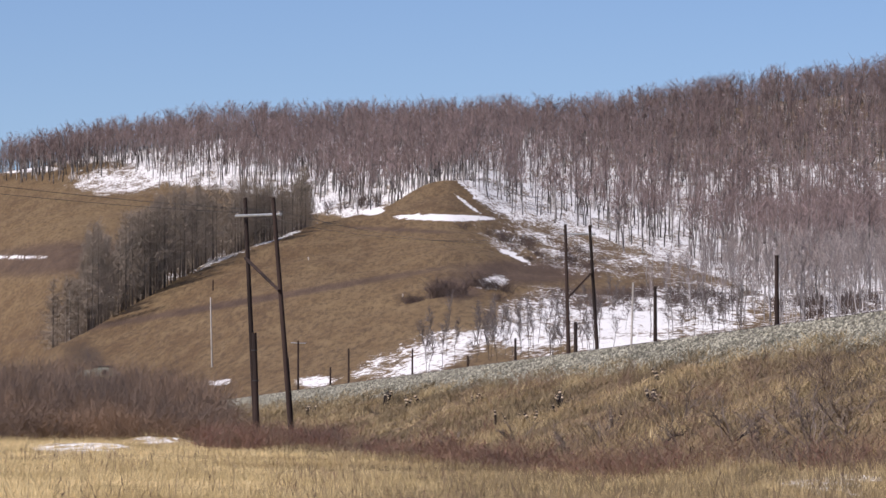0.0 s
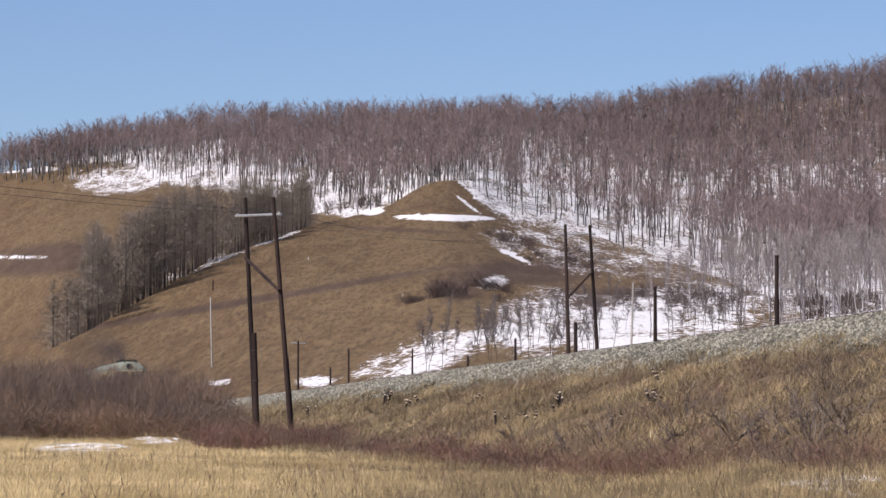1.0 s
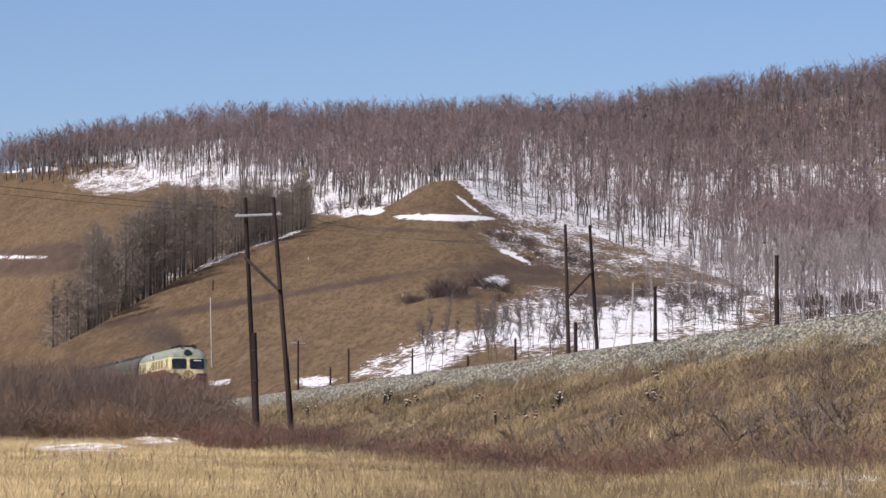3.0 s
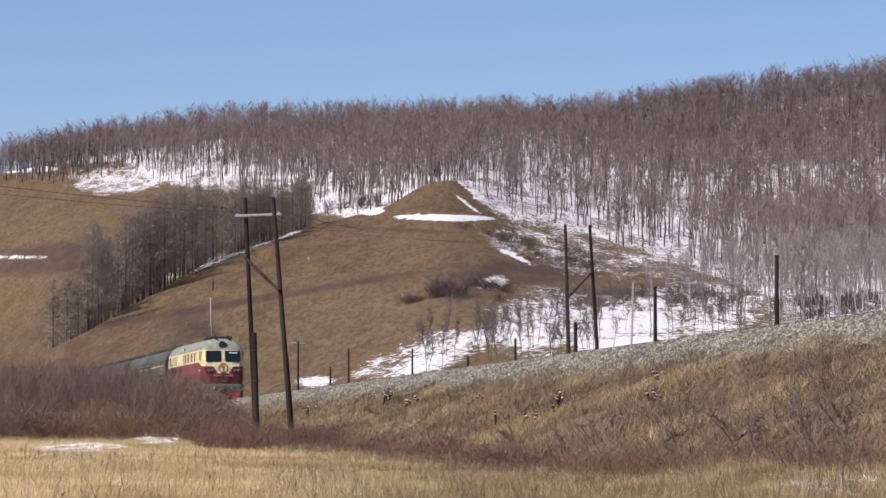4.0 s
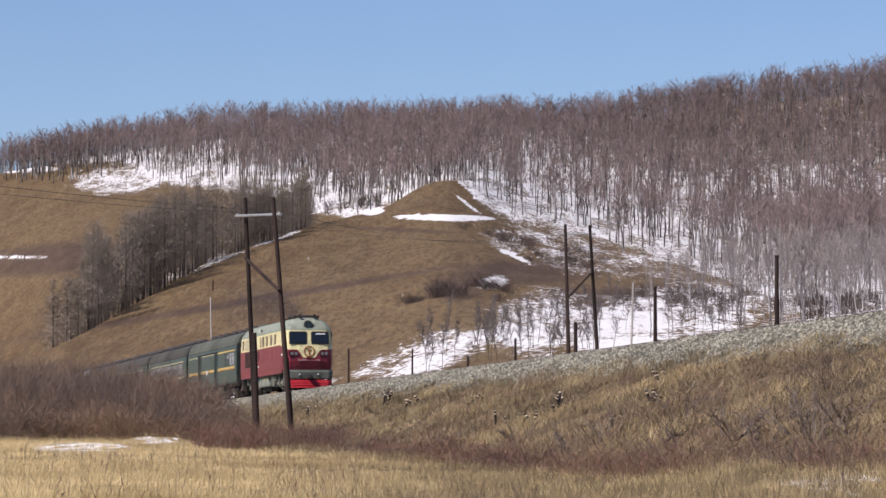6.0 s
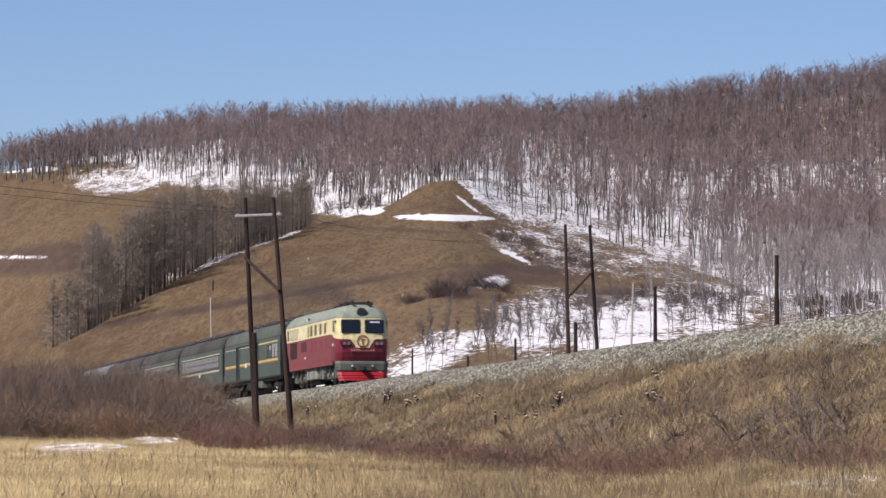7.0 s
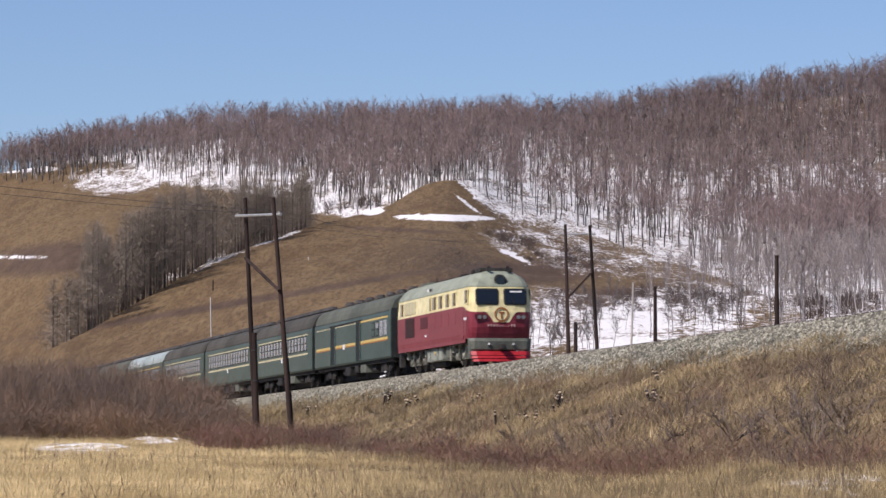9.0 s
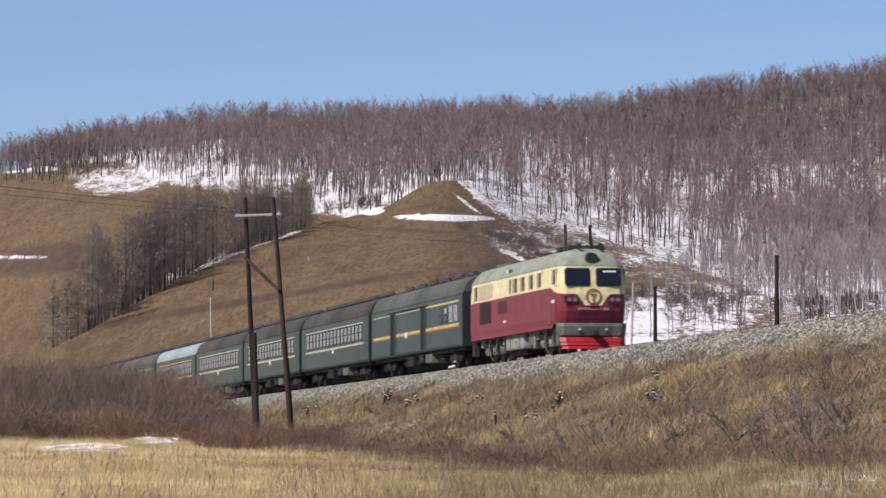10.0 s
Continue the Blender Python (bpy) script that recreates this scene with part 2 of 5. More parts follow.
def tube(bm, p, q, r0, r1=None, sides=10):
    p, q = Vector(p), Vector(q)
    r1 = r0 if r1 is None else r1
    d = (q - p).normalized()
    a = d.orthogonal().normalized()
    b = d.cross(a)
    rings = [[bm.verts.new(o + (a * math.cos(k * math.tau / sides) + b * math.sin(k * math.tau / sides)) * r) for k in range(sides)] for o, r in ((p, r0), (q, r1))]
    for k in range(sides):
        bm.faces.new((rings[0][k], rings[0][(k + 1) % sides], rings[1][(k + 1) % sides], rings[1][k]))
    bm.faces.new(rings[0])
    bm.faces.new(rings[1])
    return bm


def tubed(*a, **k):
    return tube(bmesh.new(), *a, **k)


# ------------------------------------------------------------ ground
def mound_edge(e):
    """Bearing of the foot of the bare mound, by rise."""
    return np.clip(3 + (62.4 - e) * 0.95, 3, 13)


def snow_cover(be, e, R):
    """How much of the ground the snow covers, 0 to 1, by bearing and rise."""
    def patch(b0, e0, bw, ew, tilt=0.0, soft=0.35):
        x, y = (be - b0) / bw, (e - e0 - tilt * (be - b0)) / ew
        return 1 - smooth(1 - soft, 1 + soft, np.hypot(x, y))
    beyond = smooth(10, 22, R - track_depth(be))
    wood = smooth(-1.5, 2.5, e - np.interp(be, *WOOD_EDGE)) * 0.56 * ((be > mound_edge(e)) | (R > np.minimum(857 + 3.15 * be, 880) + 10))
    s = wood * (1 - 0.3 * smooth(62, 70, e) * smooth(20, 50, be))
    s = np.maximum(s, 0.56 * patch(-78, 62.2, 15, 4.0, 0.02, 0.7))
    s = np.maximum(s, 0.66 * patch(-102, 64.6, 10, 1.0, 0.02))
    s = np.maximum(s, 0.66 * patch(-29, 56.5, 6, 2.2, 0.25))
    s = np.maximum(s, 0.78 * patch(0, 53.2, 13.5, 0.85, -0.02, 0.3))
    s = np.maximum(s, 0.9 * patch(-17, 54.7, 2.8, 0.9, 0.1))
    s = np.maximum(s, 0.66 * patch(6.0, 56.4, 3.6, 0.55, -0.75))
    s = np.maximum(s, 0.46 * patch(34, 45, 30, 6.5, -0.18, 0.6))
    s = np.maximum(s, 0.85 * patch(17, 44.0, 4.5, 0.5, -0.45))
    s = np.maximum(s, 0.58 * patch(12, 37.5, 4.6, 2.2, 0.2, 0.6))
    s = np.maximum(s, 0.52 * patch(-15, 16.6, 9, 1.7, 0.2, 0.6))
    s = np.maximum(s, 0.58 * patch(23, 27.5, 16, 9.5, 0.12, 0.6))
    s = np.maximum(s, 0.66 * patch(43, 26.0, 19, 8.0, 0.0, 0.6))
    s = np.maximum(s, 0.56 * patch(-2, 20.5, 20, 5.5, 0.27, 0.6))
    s = np.maximum(s, 0.53 * patch(60, 30, 22, 10, 0.0, 0.6))
    s = np.maximum(s, 0.50 * patch(95, 36, 32, 16, 0.0, 0.6))
    s = np.maximum(s, 0.6 * patch(-31, 13.5, 6, 1.8, 0.05, 0.6))
    s = np.maximum(s, 0.58 * patch(-54, 13.4, 4, 1.0, 0.1, 0.6))
    s = np.maximum(s, 0.62 * patch(-104, 43.4, 11, 0.6, 0.0, 0.6))
    # strip of snow behind the brow, under the larches
    brow = np.interp(be, *CREST)
    s = np.maximum(s, 0.55 * (R > np.minimum(857 + 3.15 * be, 880) - 80) * (np.abs(e - brow) < 1.3) * 0.86 * smooth(-85, -70, be) * (1 - smooth(-36, -31, be)))
    near = np.zeros_like(R)
    for b0, r0, bw, rw, v in ((-87, 178, 17, 18, 0.45), (-68, 205, 11, 8, 0.46), (-97, 190, 8, 9, 0.5), (93, 88, 17, 12, 0.52)):
        near = np.maximum(near, v * (1 - smooth(0.5, 1.3, np.hypot((be - b0) / bw, (R - r0) / rw))))
    return np.where(R < track_depth(be) - 6, near, s * beyond)


WOOD_EDGE = ((-140, -107, -78, -70, -52, -33, -22, 2, 8, 13, 24, 38, 47, 62, 74, 84, 95, 140),
             (58, 64.2, 65.2, 59.8, 58.4, 54.5, 51.0, 54.0, 56.0, 52.5, 49.8, 47, 43.5, 39, 34.5, 30, 27, 24))


def make_ground():
    fine = np.tan(np.linspace(-0.135, 0.135, 361))
    th = np.concatenate([np.linspace(-math.pi, -0.16, 70), np.arctan(fine), np.linspace(0.16, math.pi, 70)[:-1]])
    rr = np.concatenate([[0.0], np.geomspace(3, 130, 40), np.linspace(133, 560, 150), np.linspace(565, 1360, 160), np.geomspace(1375, 4200, 25)])
    T, R = np.meshgrid(th, rr, indexing="ij")
    X, Y = R * np.sin(T), R * np.cos(T)
    Z = ground(X, Y)
    be = np.tan(np.clip(T, -0.139, 0.139)) * 1000
    e = (Z - EYE) / np.maximum(R, 1) * 1000
    snow = snow_cover(be, e, R)
    _, side = along(X, Y)
    straw = 1 - smooth(-14, -4, side)
    scrub = np.zeros_like(R)
    for b0, e0, bw, ew, tilt in ((-50, 32.5, 55, 0.9, 0.17), (-10, 50.2, 14, 0.5, -0.05), (-95, 43, 20, 4, 0.1), (3, 36, 7, 3, 0), (20, 40, 18, 3, 0), (45, 33, 25, 3.5, 0)):
        d = np.hypot((be - b0) / bw, (e - e0 - tilt * (be - b0)) / ew)
        scrub = np.maximum(scrub, (1 - smooth(0.6, 1.3, d)) * 0.75)
    scrub *= smooth(5, 20, side)
    n, m = X.shape
    idx = np.arange(n * m).reshape(n, m)
    nxt = np.roll(idx, -1, axis=0)
    F = np.stack([idx[:, :-1], idx[:, 1:], nxt[:, 1:], nxt[:, :-1]], -1).reshape(-1, 4)
    me = mesh_of("ground", np.stack([X, Y, Z], -1).reshape(-1, 3), F, [M_GROUND],
                 attrs={"snow": snow.ravel(), "straw": straw.ravel(), "scrub": scrub.ravel()}, smooth_faces=True)
    return tagged(new("ground", me), "dry brown grassland and hills with patches of snow", "ground", kind="structure")


make_ground()


# ------------------------------------------------------------ railway line
def sweep(name, profile, b0, b1, step, mat, jitter=0.0):
    bs = np.arange(b0, b1 + step / 2, step)
    P = np.array(profile, float)
    side = np.tile(P[:, 0], (len(bs), 1))
    up = np.tile(P[:, 1], (len(bs), 1))
    B = np.tile(bs[:, None], (1, len(P)))
    if jitter:
        inner = np.ones(len(P))
        inner[0] = inner[-1] = 0
        up = up + inner * jitter * (wave(B, side * 3, 3.1) + 0.6 * wave(B, side * 3, 1.1, 4))
        side = side + inner * jitter * wave(B, side, 4.3, 2)
    V = np.stack([TX - DX * B + NX * side, TY - DY * B + NY * side, TZ - GRADE * B + up], -1).reshape(-1, 3)
    n, m = len(bs), len(P)
    idx = np.arange(n * m).reshape(n, m)
    F = np.stack([idx[:-1, :-1], idx[:-1, 1:], idx[1:, 1:], idx[1:, :-1]], -1).reshape(-1, 4)
    return new(name, mesh_of(name, V, F, [mat], smooth_faces=True))


def bank_height(side):
    """Height of the grassed bank against the rail, by distance towards the camera's side."""
    return np.interp(side, (-6, -3.6, -2.9, 2.7, 3.5, 4.5, 11.5, 14), (-2.2, -1.0, -0.75, -0.80, -1.24, -1.58, -4.4, -6.5))


sides = [-6, -4.5, -3.6, -2.9, 0, 2.9, 3.5] + [3.5 + 0.7 * k for k in range(1, 16)]
bank = sweep("embankment", [(s, float(bank_height(s))) for s in sides], -140, 430, 1.0, M_BANK, 0.10)
tagged(bank, "earth embankment overgrown with dry grass", "embankment", kind="structure")
# far shoulder raised, unseen, to close the bright gap under the train
BED = [(-4.2, -1.1), (-2.7, 0.03), (-2.0, 0.05), (-1.3, -0.2), (-0.9, -0.2), (0.9, -0.2), (1.9, -0.22), (2.6, -0.62), (3.5, -1.13), (4.2, -1.46), (5.0, -1.95)]
bed = sweep("ballast_bed", BED, -140, 430, 0.6, M_BALLAST, 0.014)
tagged(bed, "pale grey crushed stone ballast bed", "ballast", kind="structure")
for y in (-0.7525, 0.7525):
    rail = sweep("rail", [(y - 0.07, -0.165), (y - 0.07, -0.155), (y - 0.012, -0.14), (y - 0.012, -0.04), (y - 0.036, -0.035), (y - 0.036, 0), (y + 0.036, 0), (y + 0.036, -0.035), (y + 0.012, -0.04), (y + 0.012, -0.14), (y + 0.07, -0.155), (y + 0.07, -0.165)], -140, 430, 10.0, M_RAIL)
    tagged(rail, "rusty steel rail", "rail", group="rails", kind="structure")


# ------------------------------------------------------------ trees
def birch(h=11.0, twigs=70):
    s = Sticks()
    lean = rng.normal(0, 0.6, 2)
    line = [Vector((lean[0] * (k / 5) ** 1.6 + rng.normal(0, 0.07), lean[1] * (k / 5) ** 1.6 + rng.normal(0, 0.07), h * k / 5 * 0.96 - (0.4 if k == 0 else 0))) for k in range(6)]
    k = h / 11
    s.rod(line, [0.15 * k, 0.13 * k, 0.105 * k, 0.078 * k, 0.05 * k, 0.015 * k], 0, 3)
    for k in range(11):
        f = 0.36 + 0.58 * (k + rng.random()) / 11
        i = min(int(f * 5), 4)
        p = line[i].lerp(line[i + 1], f * 5 - i)
        a = rng.random() * math.tau
        L = h * (0.30 - 0.17 * f) * rng.uniform(0.8, 1.25)
        q = p + Vector((math.cos(a) * L * 0.50, math.sin(a) * L * 0.50, L * 0.85))
        s.rod([p, q], [0.040, 0.010], 0 if k < 4 else 1, 3)
        for _ in range(twigs // 11):
            g = rng.uniform(0.3, 1.0)
            o = p.lerp(q, g)
            d = Vector((math.cos(a) * 0.5 + rng.normal(0, 0.55), math.sin(a) * 0.5 + rng.normal(0, 0.55), 0.75 + rng.normal(0, 0.35))).normalized()
            s.blade(o, o + d * rng.uniform(0.7, 1.8), 0.066, 1)
    return s.arrays()


def larch(h=13.0):
    """Trunk and crown of a bare larch, as two sets of arrays."""
    trunk, s = Sticks(), Sticks()
    trunk.rod([(0, 0, -0.5), (0, 0, h * 0.5), (0, 0, h)], [0.085, 0.06, 0.012], 0, 5)
    for k in range(46):
        f = 0.20 + 0.79 * (k / 46)
        a = k * 2.4 + rng.normal(0, 0.3)
        L = (1 - f) * 2.7 + 0.45 + rng.uniform(-0.4, 0.4)
        p = Vector((0, 0, h * f))
        q = p + Vector((math.cos(a) * L, math.sin(a) * L, rng.uniform(0.0, 0.75)))
        s.rod([p, q], [0.024, 0.006], 0, 3)
        for _ in range(16):
            o = p.lerp(q, rng.uniform(0.1, 1.0))
            d = Vector((rng.normal(0, 0.5), rng.normal(0, 0.5), rng.normal(0.45, 0.6))).normalized()
            s.blade(o, o + d * rng.uniform(0.6, 1.6), 0.042, 0)
    return trunk.arrays(), s.arrays()


def plant(name, form, m, label, category, group):
    """A tree of two parts, trunk and crown."""
    thing = new(name)
    for key, me in zip(("trunk", "crown"), form):
        ob = new(key, me)
        ob.parent = thing
    thing.matrix_basis = m
    return tagged(thing, label, category, group)


def shrub(h=3.0, stems=26, spread=0.55, twigs=6, thick=0.022, blade=0.035, wild=0.32):
    s = Sticks()
    for _ in range(stems):
        a, out = rng.random() * math.tau, rng.uniform(0.1, spread)
        base = Vector((rng.normal(0, 0.28), rng.normal(0, 0.28), -0.15))
        L = h * rng.uniform(0.55, 1.05)
        tip = base + Vector((math.cos(a) * out * L, math.sin(a) * out * L, L))
        mid = base.lerp(tip, 0.5) + Vector((math.cos(a), math.sin(a), 0)) * (-0.12 * out * L) + Vector((rng.normal(0, 0.06), rng.normal(0, 0.06), 0))
        s.rod([base, mid, tip], [thick, thick * 0.7, thick * 0.2], 0, 3)
        for _ in range(twigs):
            g = rng.uniform(0.25, 1)
            o = base.lerp(mid, g * 2) if g < 0.5 else mid.lerp(tip, g * 2 - 1)
            d = Vector((math.cos(a) * 0.2 + rng.normal(0, wild), math.sin(a) * 0.2 + rng.normal(0, wild), 0.9)).normalized()
            s.blade(o, o + d * rng.uniform(0.3, 0.9) * h / 3, blade, 0)
    return s.arrays()


def tuft(blades=16, h=0.7, width=0.016, spread=0.16, droop=0.35):
    s = Sticks()
    for _ in range(blades):
        p = Vector((rng.normal(0, spread * 0.6), rng.normal(0, spread * 0.6), -0.03))
        d = Vector((rng.normal(0, droop), rng.normal(0, droop), 1)).normalized()
        s.blade(p, p + d * h * rng.uniform(0.5, 1.1), width, 0)
    return s.arrays()


def places_at(X, Y, lift=0.0, hs=(0.8, 1.15), ws=(0.8, 1.2)):
    n = len(X)
    return np.stack([X, Y, ground(X, Y) + lift, rng.random(n) * math.tau, rng.uniform(*hs, n), rng.uniform(*ws, n)], -1)


def wedge(n, b0, b1, r0, r1):
    """Points spread evenly over the ground between two bearings and two distances."""
    be = rng.uniform(b0, b1, n)
    R = np.sqrt(rng.uniform(r0 * r0, r1 * r1, n))
    a = np.arctan(be / 1000)
    return R * np.sin(a), R * np.cos(a)


def make_forest():
    X, Y = wedge(26000, -125, 125, 420, 1420)
    be, e = rise(X, Y)
    R = np.hypot(X, Y)
    edge = np.interp(be, *WOOD_EDGE)
    inside = smooth(-0.5, 6.0, e - edge + 1.2 * wave(X, Y, 23) + rng.normal(0, 1.0, len(X)))
    dens = np.where(be > 8, 0.14 + 0.34 * smooth(7, 23, e - edge), 0.20 + 0.24 * smooth(0, 10, e - edge))
    dens = np.where(R > 1210, 0.55, dens)
    dens = dens * smooth(560, 760, R) + 0.03 * (1 - smooth(560, 760, R))
    beyond = R > track_depth(be) + 60
    inside = np.where((R > 1190) & (e > 61), 1.0, inside)
    keep = (rng.random(len(X)) < dens * inside) & beyond & ((be > mound_edge(e) + 1) | (R > np.minimum(857 + 3.15 * be, 880) + 12)) & ((be > -35) | (e > 57)) & (R < 1400)
    P = places_at(X[keep], Y[keep], 0, (0.72, 1.12), (0.9, 1.35))
    print("birches", len(P))
    me = scatter("birch_forest", [birch(11.0, 88) for _ in range(8)], P, [M_BARK, M_TWIG])
    tagged(new("birch_forest", me), "leafless birch forest with purplish twigs covering the snowy hill", "forest", kind="stuff")


make_forest()


def make_larches():
    """The dark larch belt behind the brow of the hill."""
    forms = []
    for _ in range(5):
        (V, F, M), (V2, F2, M2) = larch()
        forms.append((mesh_of("larch_trunk", V, F, [M_LARCHBARK], M), mesh_of("larch_crown", V2, F2, [M_LARCH], M2)))
    be = np.concatenate([rng.uniform(-86, -32, 250), rng.uniform(-95, -84, 20)])
    rc = np.maximum(857 + 3.15 * be, track_depth(be) + 136)
    R = rc + np.concatenate([rng.uniform(-6, 62, 250), rng.uniform(20, 75, 20)])
    a = np.arctan(be / 1000)
    X, Y = R * np.sin(a), R * np.cos(a)
    Z = ground(X, Y)
    for i in range(len(X)):
        k = rng.uniform(0.80, 1.15) * (0.78 if be[i] < -86 else float(np.interp(be[i], (-60, -40), (1.0, 0.78))))
        plant("larch", forms[i % 5], pose(X[i], Y[i], Z[i], rz=rng.uniform(0, 360)) @ Matrix.Diagonal((1.15, 1.15, k, 1)),
              "bare dark larch tree on the snowy hill brow", "tree", "larch belt")


make_larches()


def on_bank(b, side):
    """Plan places on the grassed bank, and their height."""
    X, Y = TX - DX * b + NX * side, TY - DY * b + NY * side
    up = bank_height(side)
    up = np.where(side < 4.4, np.maximum(up, np.interp(side, [q[0] for q in BED], [q[1] for q in BED])), up)
    return X, Y, np.maximum(TZ - GRADE * b + up, ground(X, Y))


def rows_of(X, Y, Z, hs, ws):
    n = len(X)
    return np.stack([X, Y, Z, rng.random(n) * math.tau, rng.uniform(*hs, n), rng.uniform(*ws, n)], -1)


def scrub_foot(b):
    """How far from the line the scrub at the bank's foot ends, by station."""
    return np.interp(b, (-95, -60, -30, 20, 60), (15.2, 15.0, 14.2, 12.8, 12.0))


def make_thickets():
    # willow thicket on the near side of the line
    X, Y = wedge(860, -125, -50, 212, 266)
    be = X / Y * 1000
    tall = np.interp(be, (-125, -105, -84, -78, -62, -57, -53), (5.5, 5.4, 5.6, 5.1, 4.7, 3.9, 2.2)) * np.interp(Y, (212, 232, 266), (0.40, 0.85, 1.0))
    P = places_at(X, Y, 0, (0.7, 1.0), (1.1, 1.7))
    P[:, 4] *= tall / 3.0
    me = scatter("willow_thicket", [shrub(3.0, 9, 0.6, 44, 0.006, 0.009, 0.42) for _ in range(8)], P, [M_WILLOW])
    tagged(new("willow_thicket", me), "dense leafless reddish brown willow thicket beside the field", "shrubs", kind="stuff")
    # low red-stemmed scrub along the foot of the bank
    b = rng.uniform(-92, 62, 1150)
    side = scrub_foot(b) - np.abs(rng.normal(0.2, 1.5, 1150))
    keep = (wave(b, side * 3, 9.0) + rng.normal(0, 0.35, 1150) > -0.35) & (side > 8.5)
    X, Y, Z = on_bank(b[keep], side[keep])
    P = rows_of(X, Y, Z, (0.4, 1.15), (0.9, 1.6))
    red = wave(P[:, 0], P[:, 1], 2.3, 1) + rng.normal(0, 0.3, len(P)) > 0.0
    forms = [shrub(1.0, 10, 1.3, 9, 0.006, 0.010, 0.6) for _ in range(8)]
    tagged(new("red_scrub", scatter("red_scrub", forms, P[red], [M_REDBRUSH])), "low reddish leafless scrub at the foot of the bank", "shrubs", kind="stuff")
    tagged(new("brown_scrub", scatter("brown_scrub", forms, P[~red], [M_WILLOW])), "low grey-brown leafless scrub at the foot of the bank", "shrubs", kind="stuff")
    P = places_at(*wedge(230, -58, -25, 182, 196), 0, (0.65, 1.15), (0.9, 1.5))
    forms = [shrub(1.35, 14, 0.8, 9, 0.006, 0.009, 0.5) for _ in range(6)]
    red = rng.random(len(P)) < 0.55
    tagged(new("pole_scrub", scatter("pole_scrub", forms, P[red], [M_REDBRUSH])), "reddish leafless scrub round the feet of the poles", "shrubs", kind="stuff")
    tagged(new("grey_scrub", scatter("grey_scrub", forms, P[~red], [M_WILLOW])), "grey-brown leafless scrub round the feet of the poles", "shrubs", kind="stuff")
    # darker brush on the upper bank
    b = np.concatenate([rng.normal(-14, 4, 16), rng.uniform(-98, -48, 150), rng.normal(-33, 3, 6)])
    side = np.concatenate([rng.normal(6.6, 0.8, 16), rng.uniform(6.0, 13.5, 150), rng.normal(6.0, 0.8, 6)])
    X, Y, Z = on_bank(b, side)
    me = scatter("bank_brush", [shrub(1.1, 12, 1.0, 10, 0.006, 0.009, 0.6) for _ in range(6)], rows_of(X, Y, Z, (0.5, 1.1), (0.9, 1.5)), [M_WILLOW])
    tagged(new("bank_brush", me), "brown leafless brush on the railway bank", "shrubs", kind="stuff")
    # brush on the far hill
    X, Y, H = [], [], []
    for cx, cy, w, d, n, h in ((0.4, 468, 2.0, 4, 12, 0.68), (5.8, 492, 2.2, 5, 9, 0.55), (-3.0, 470, 2.0, 4, 6, 0.35), (14, 690, 10, 14, 14, 0.7), (-20.5, 945, 7, 14, 12, 1.3), (18.7, 640, 12, 26, 18, 0.5), (27, 480, 16, 22, 26, 0.5), (38, 420, 7, 50, 26, 0.6), (-28, 790, 6, 8, 8, 0.8)):
        X.append(rng.normal(cx, w / 2, n)), Y.append(rng.normal(cy, d / 2, n)), H.append(np.full(n, h))
    X, Y, H = (np.concatenate(q) for q in (X, Y, H))
    P = places_at(X, Y, 0, (0.7, 1.1), (0.9, 1.5))
    P[:, 4] *= H
    me = scatter("hill_brush", [shrub(3.0, 26, 0.7, 9, 0.020, 0.030, 0.5) for _ in range(5)], P, [M_DARKBRUSH])
    tagged(new("hill_brush", me), "dark leafless bushes on the brown hillside", "shrubs", kind="stuff")


make_thickets()


def make_young_trees():
    """Thin saplings on the snow beyond the line."""
    forms = []
    for _ in range(6):
        V, F, M = birch(5.0, 88)
        V = V * np.array([0.8, 0.8, 1.0])
        forms.append((mesh_of("sapling_trunk", V, F[M == 0], [M_LARCHBARK]), mesh_of("sapling_crown", V, F[M == 1], [M_SAPTWIG])))
    be = np.concatenate([rng.uniform(-6, 34, 56), rng.uniform(30, 76, 46)])
    R = np.concatenate([rng.uniform(305, 392, 56), rng.uniform(300, 430, 46)])
    a = np.arctan(be / 1000)
    X, Y = R * np.sin(a), R * np.cos(a)
    Z = ground(X, Y)
    for i in range(len(X)):
        plant("young_tree", forms[i % 6], pose(X[i], Y[i], Z[i], rz=rng.uniform(0, 360)) @ Matrix.Diagonal((0.5, 0.5, rng.uniform(0.40, 0.78), 1)),
              "thin leafless young tree standing in snow", "tree", "saplings beyond the line")


make_young_trees()


def make_slender_birches():
    X, Y = wedge(2300, 34, 126, 300, 700)
    be, e = rise(X, Y)
    R = np.hypot(X, Y)
    keep = (R > track_depth(be) + 45) & (rng.random(len(X)) < smooth(48, 95, be + 12 * wave(X, Y, 21)) * 0.36)
    P = places_at(X[keep], Y[keep], 0, (0.5, 1.0), (0.42, 0.65))
    me = scatter("birch_saplings", [birch(8.0, 77) for _ in range(6)], P, [M_SAPLING, M_GREYTWIG])
    tagged(new("birch_saplings", me), "slender pale birch saplings on the snowy slope", "forest", kind="stuff")


M_GREYTWIG = surface("grey_twigs", (0.20, 0.165, 0.150), (0.36, 0.31, 0.285), 9.0, 0.9, fine=2.0, random_by="island")
M_SAPLING = surface("sapling_bark", (0.15, 0.13, 0.12), (0.44, 0.41, 0.39), 1.2, 0.9, fine=0.3, random_by="island")
make_slender_birches()


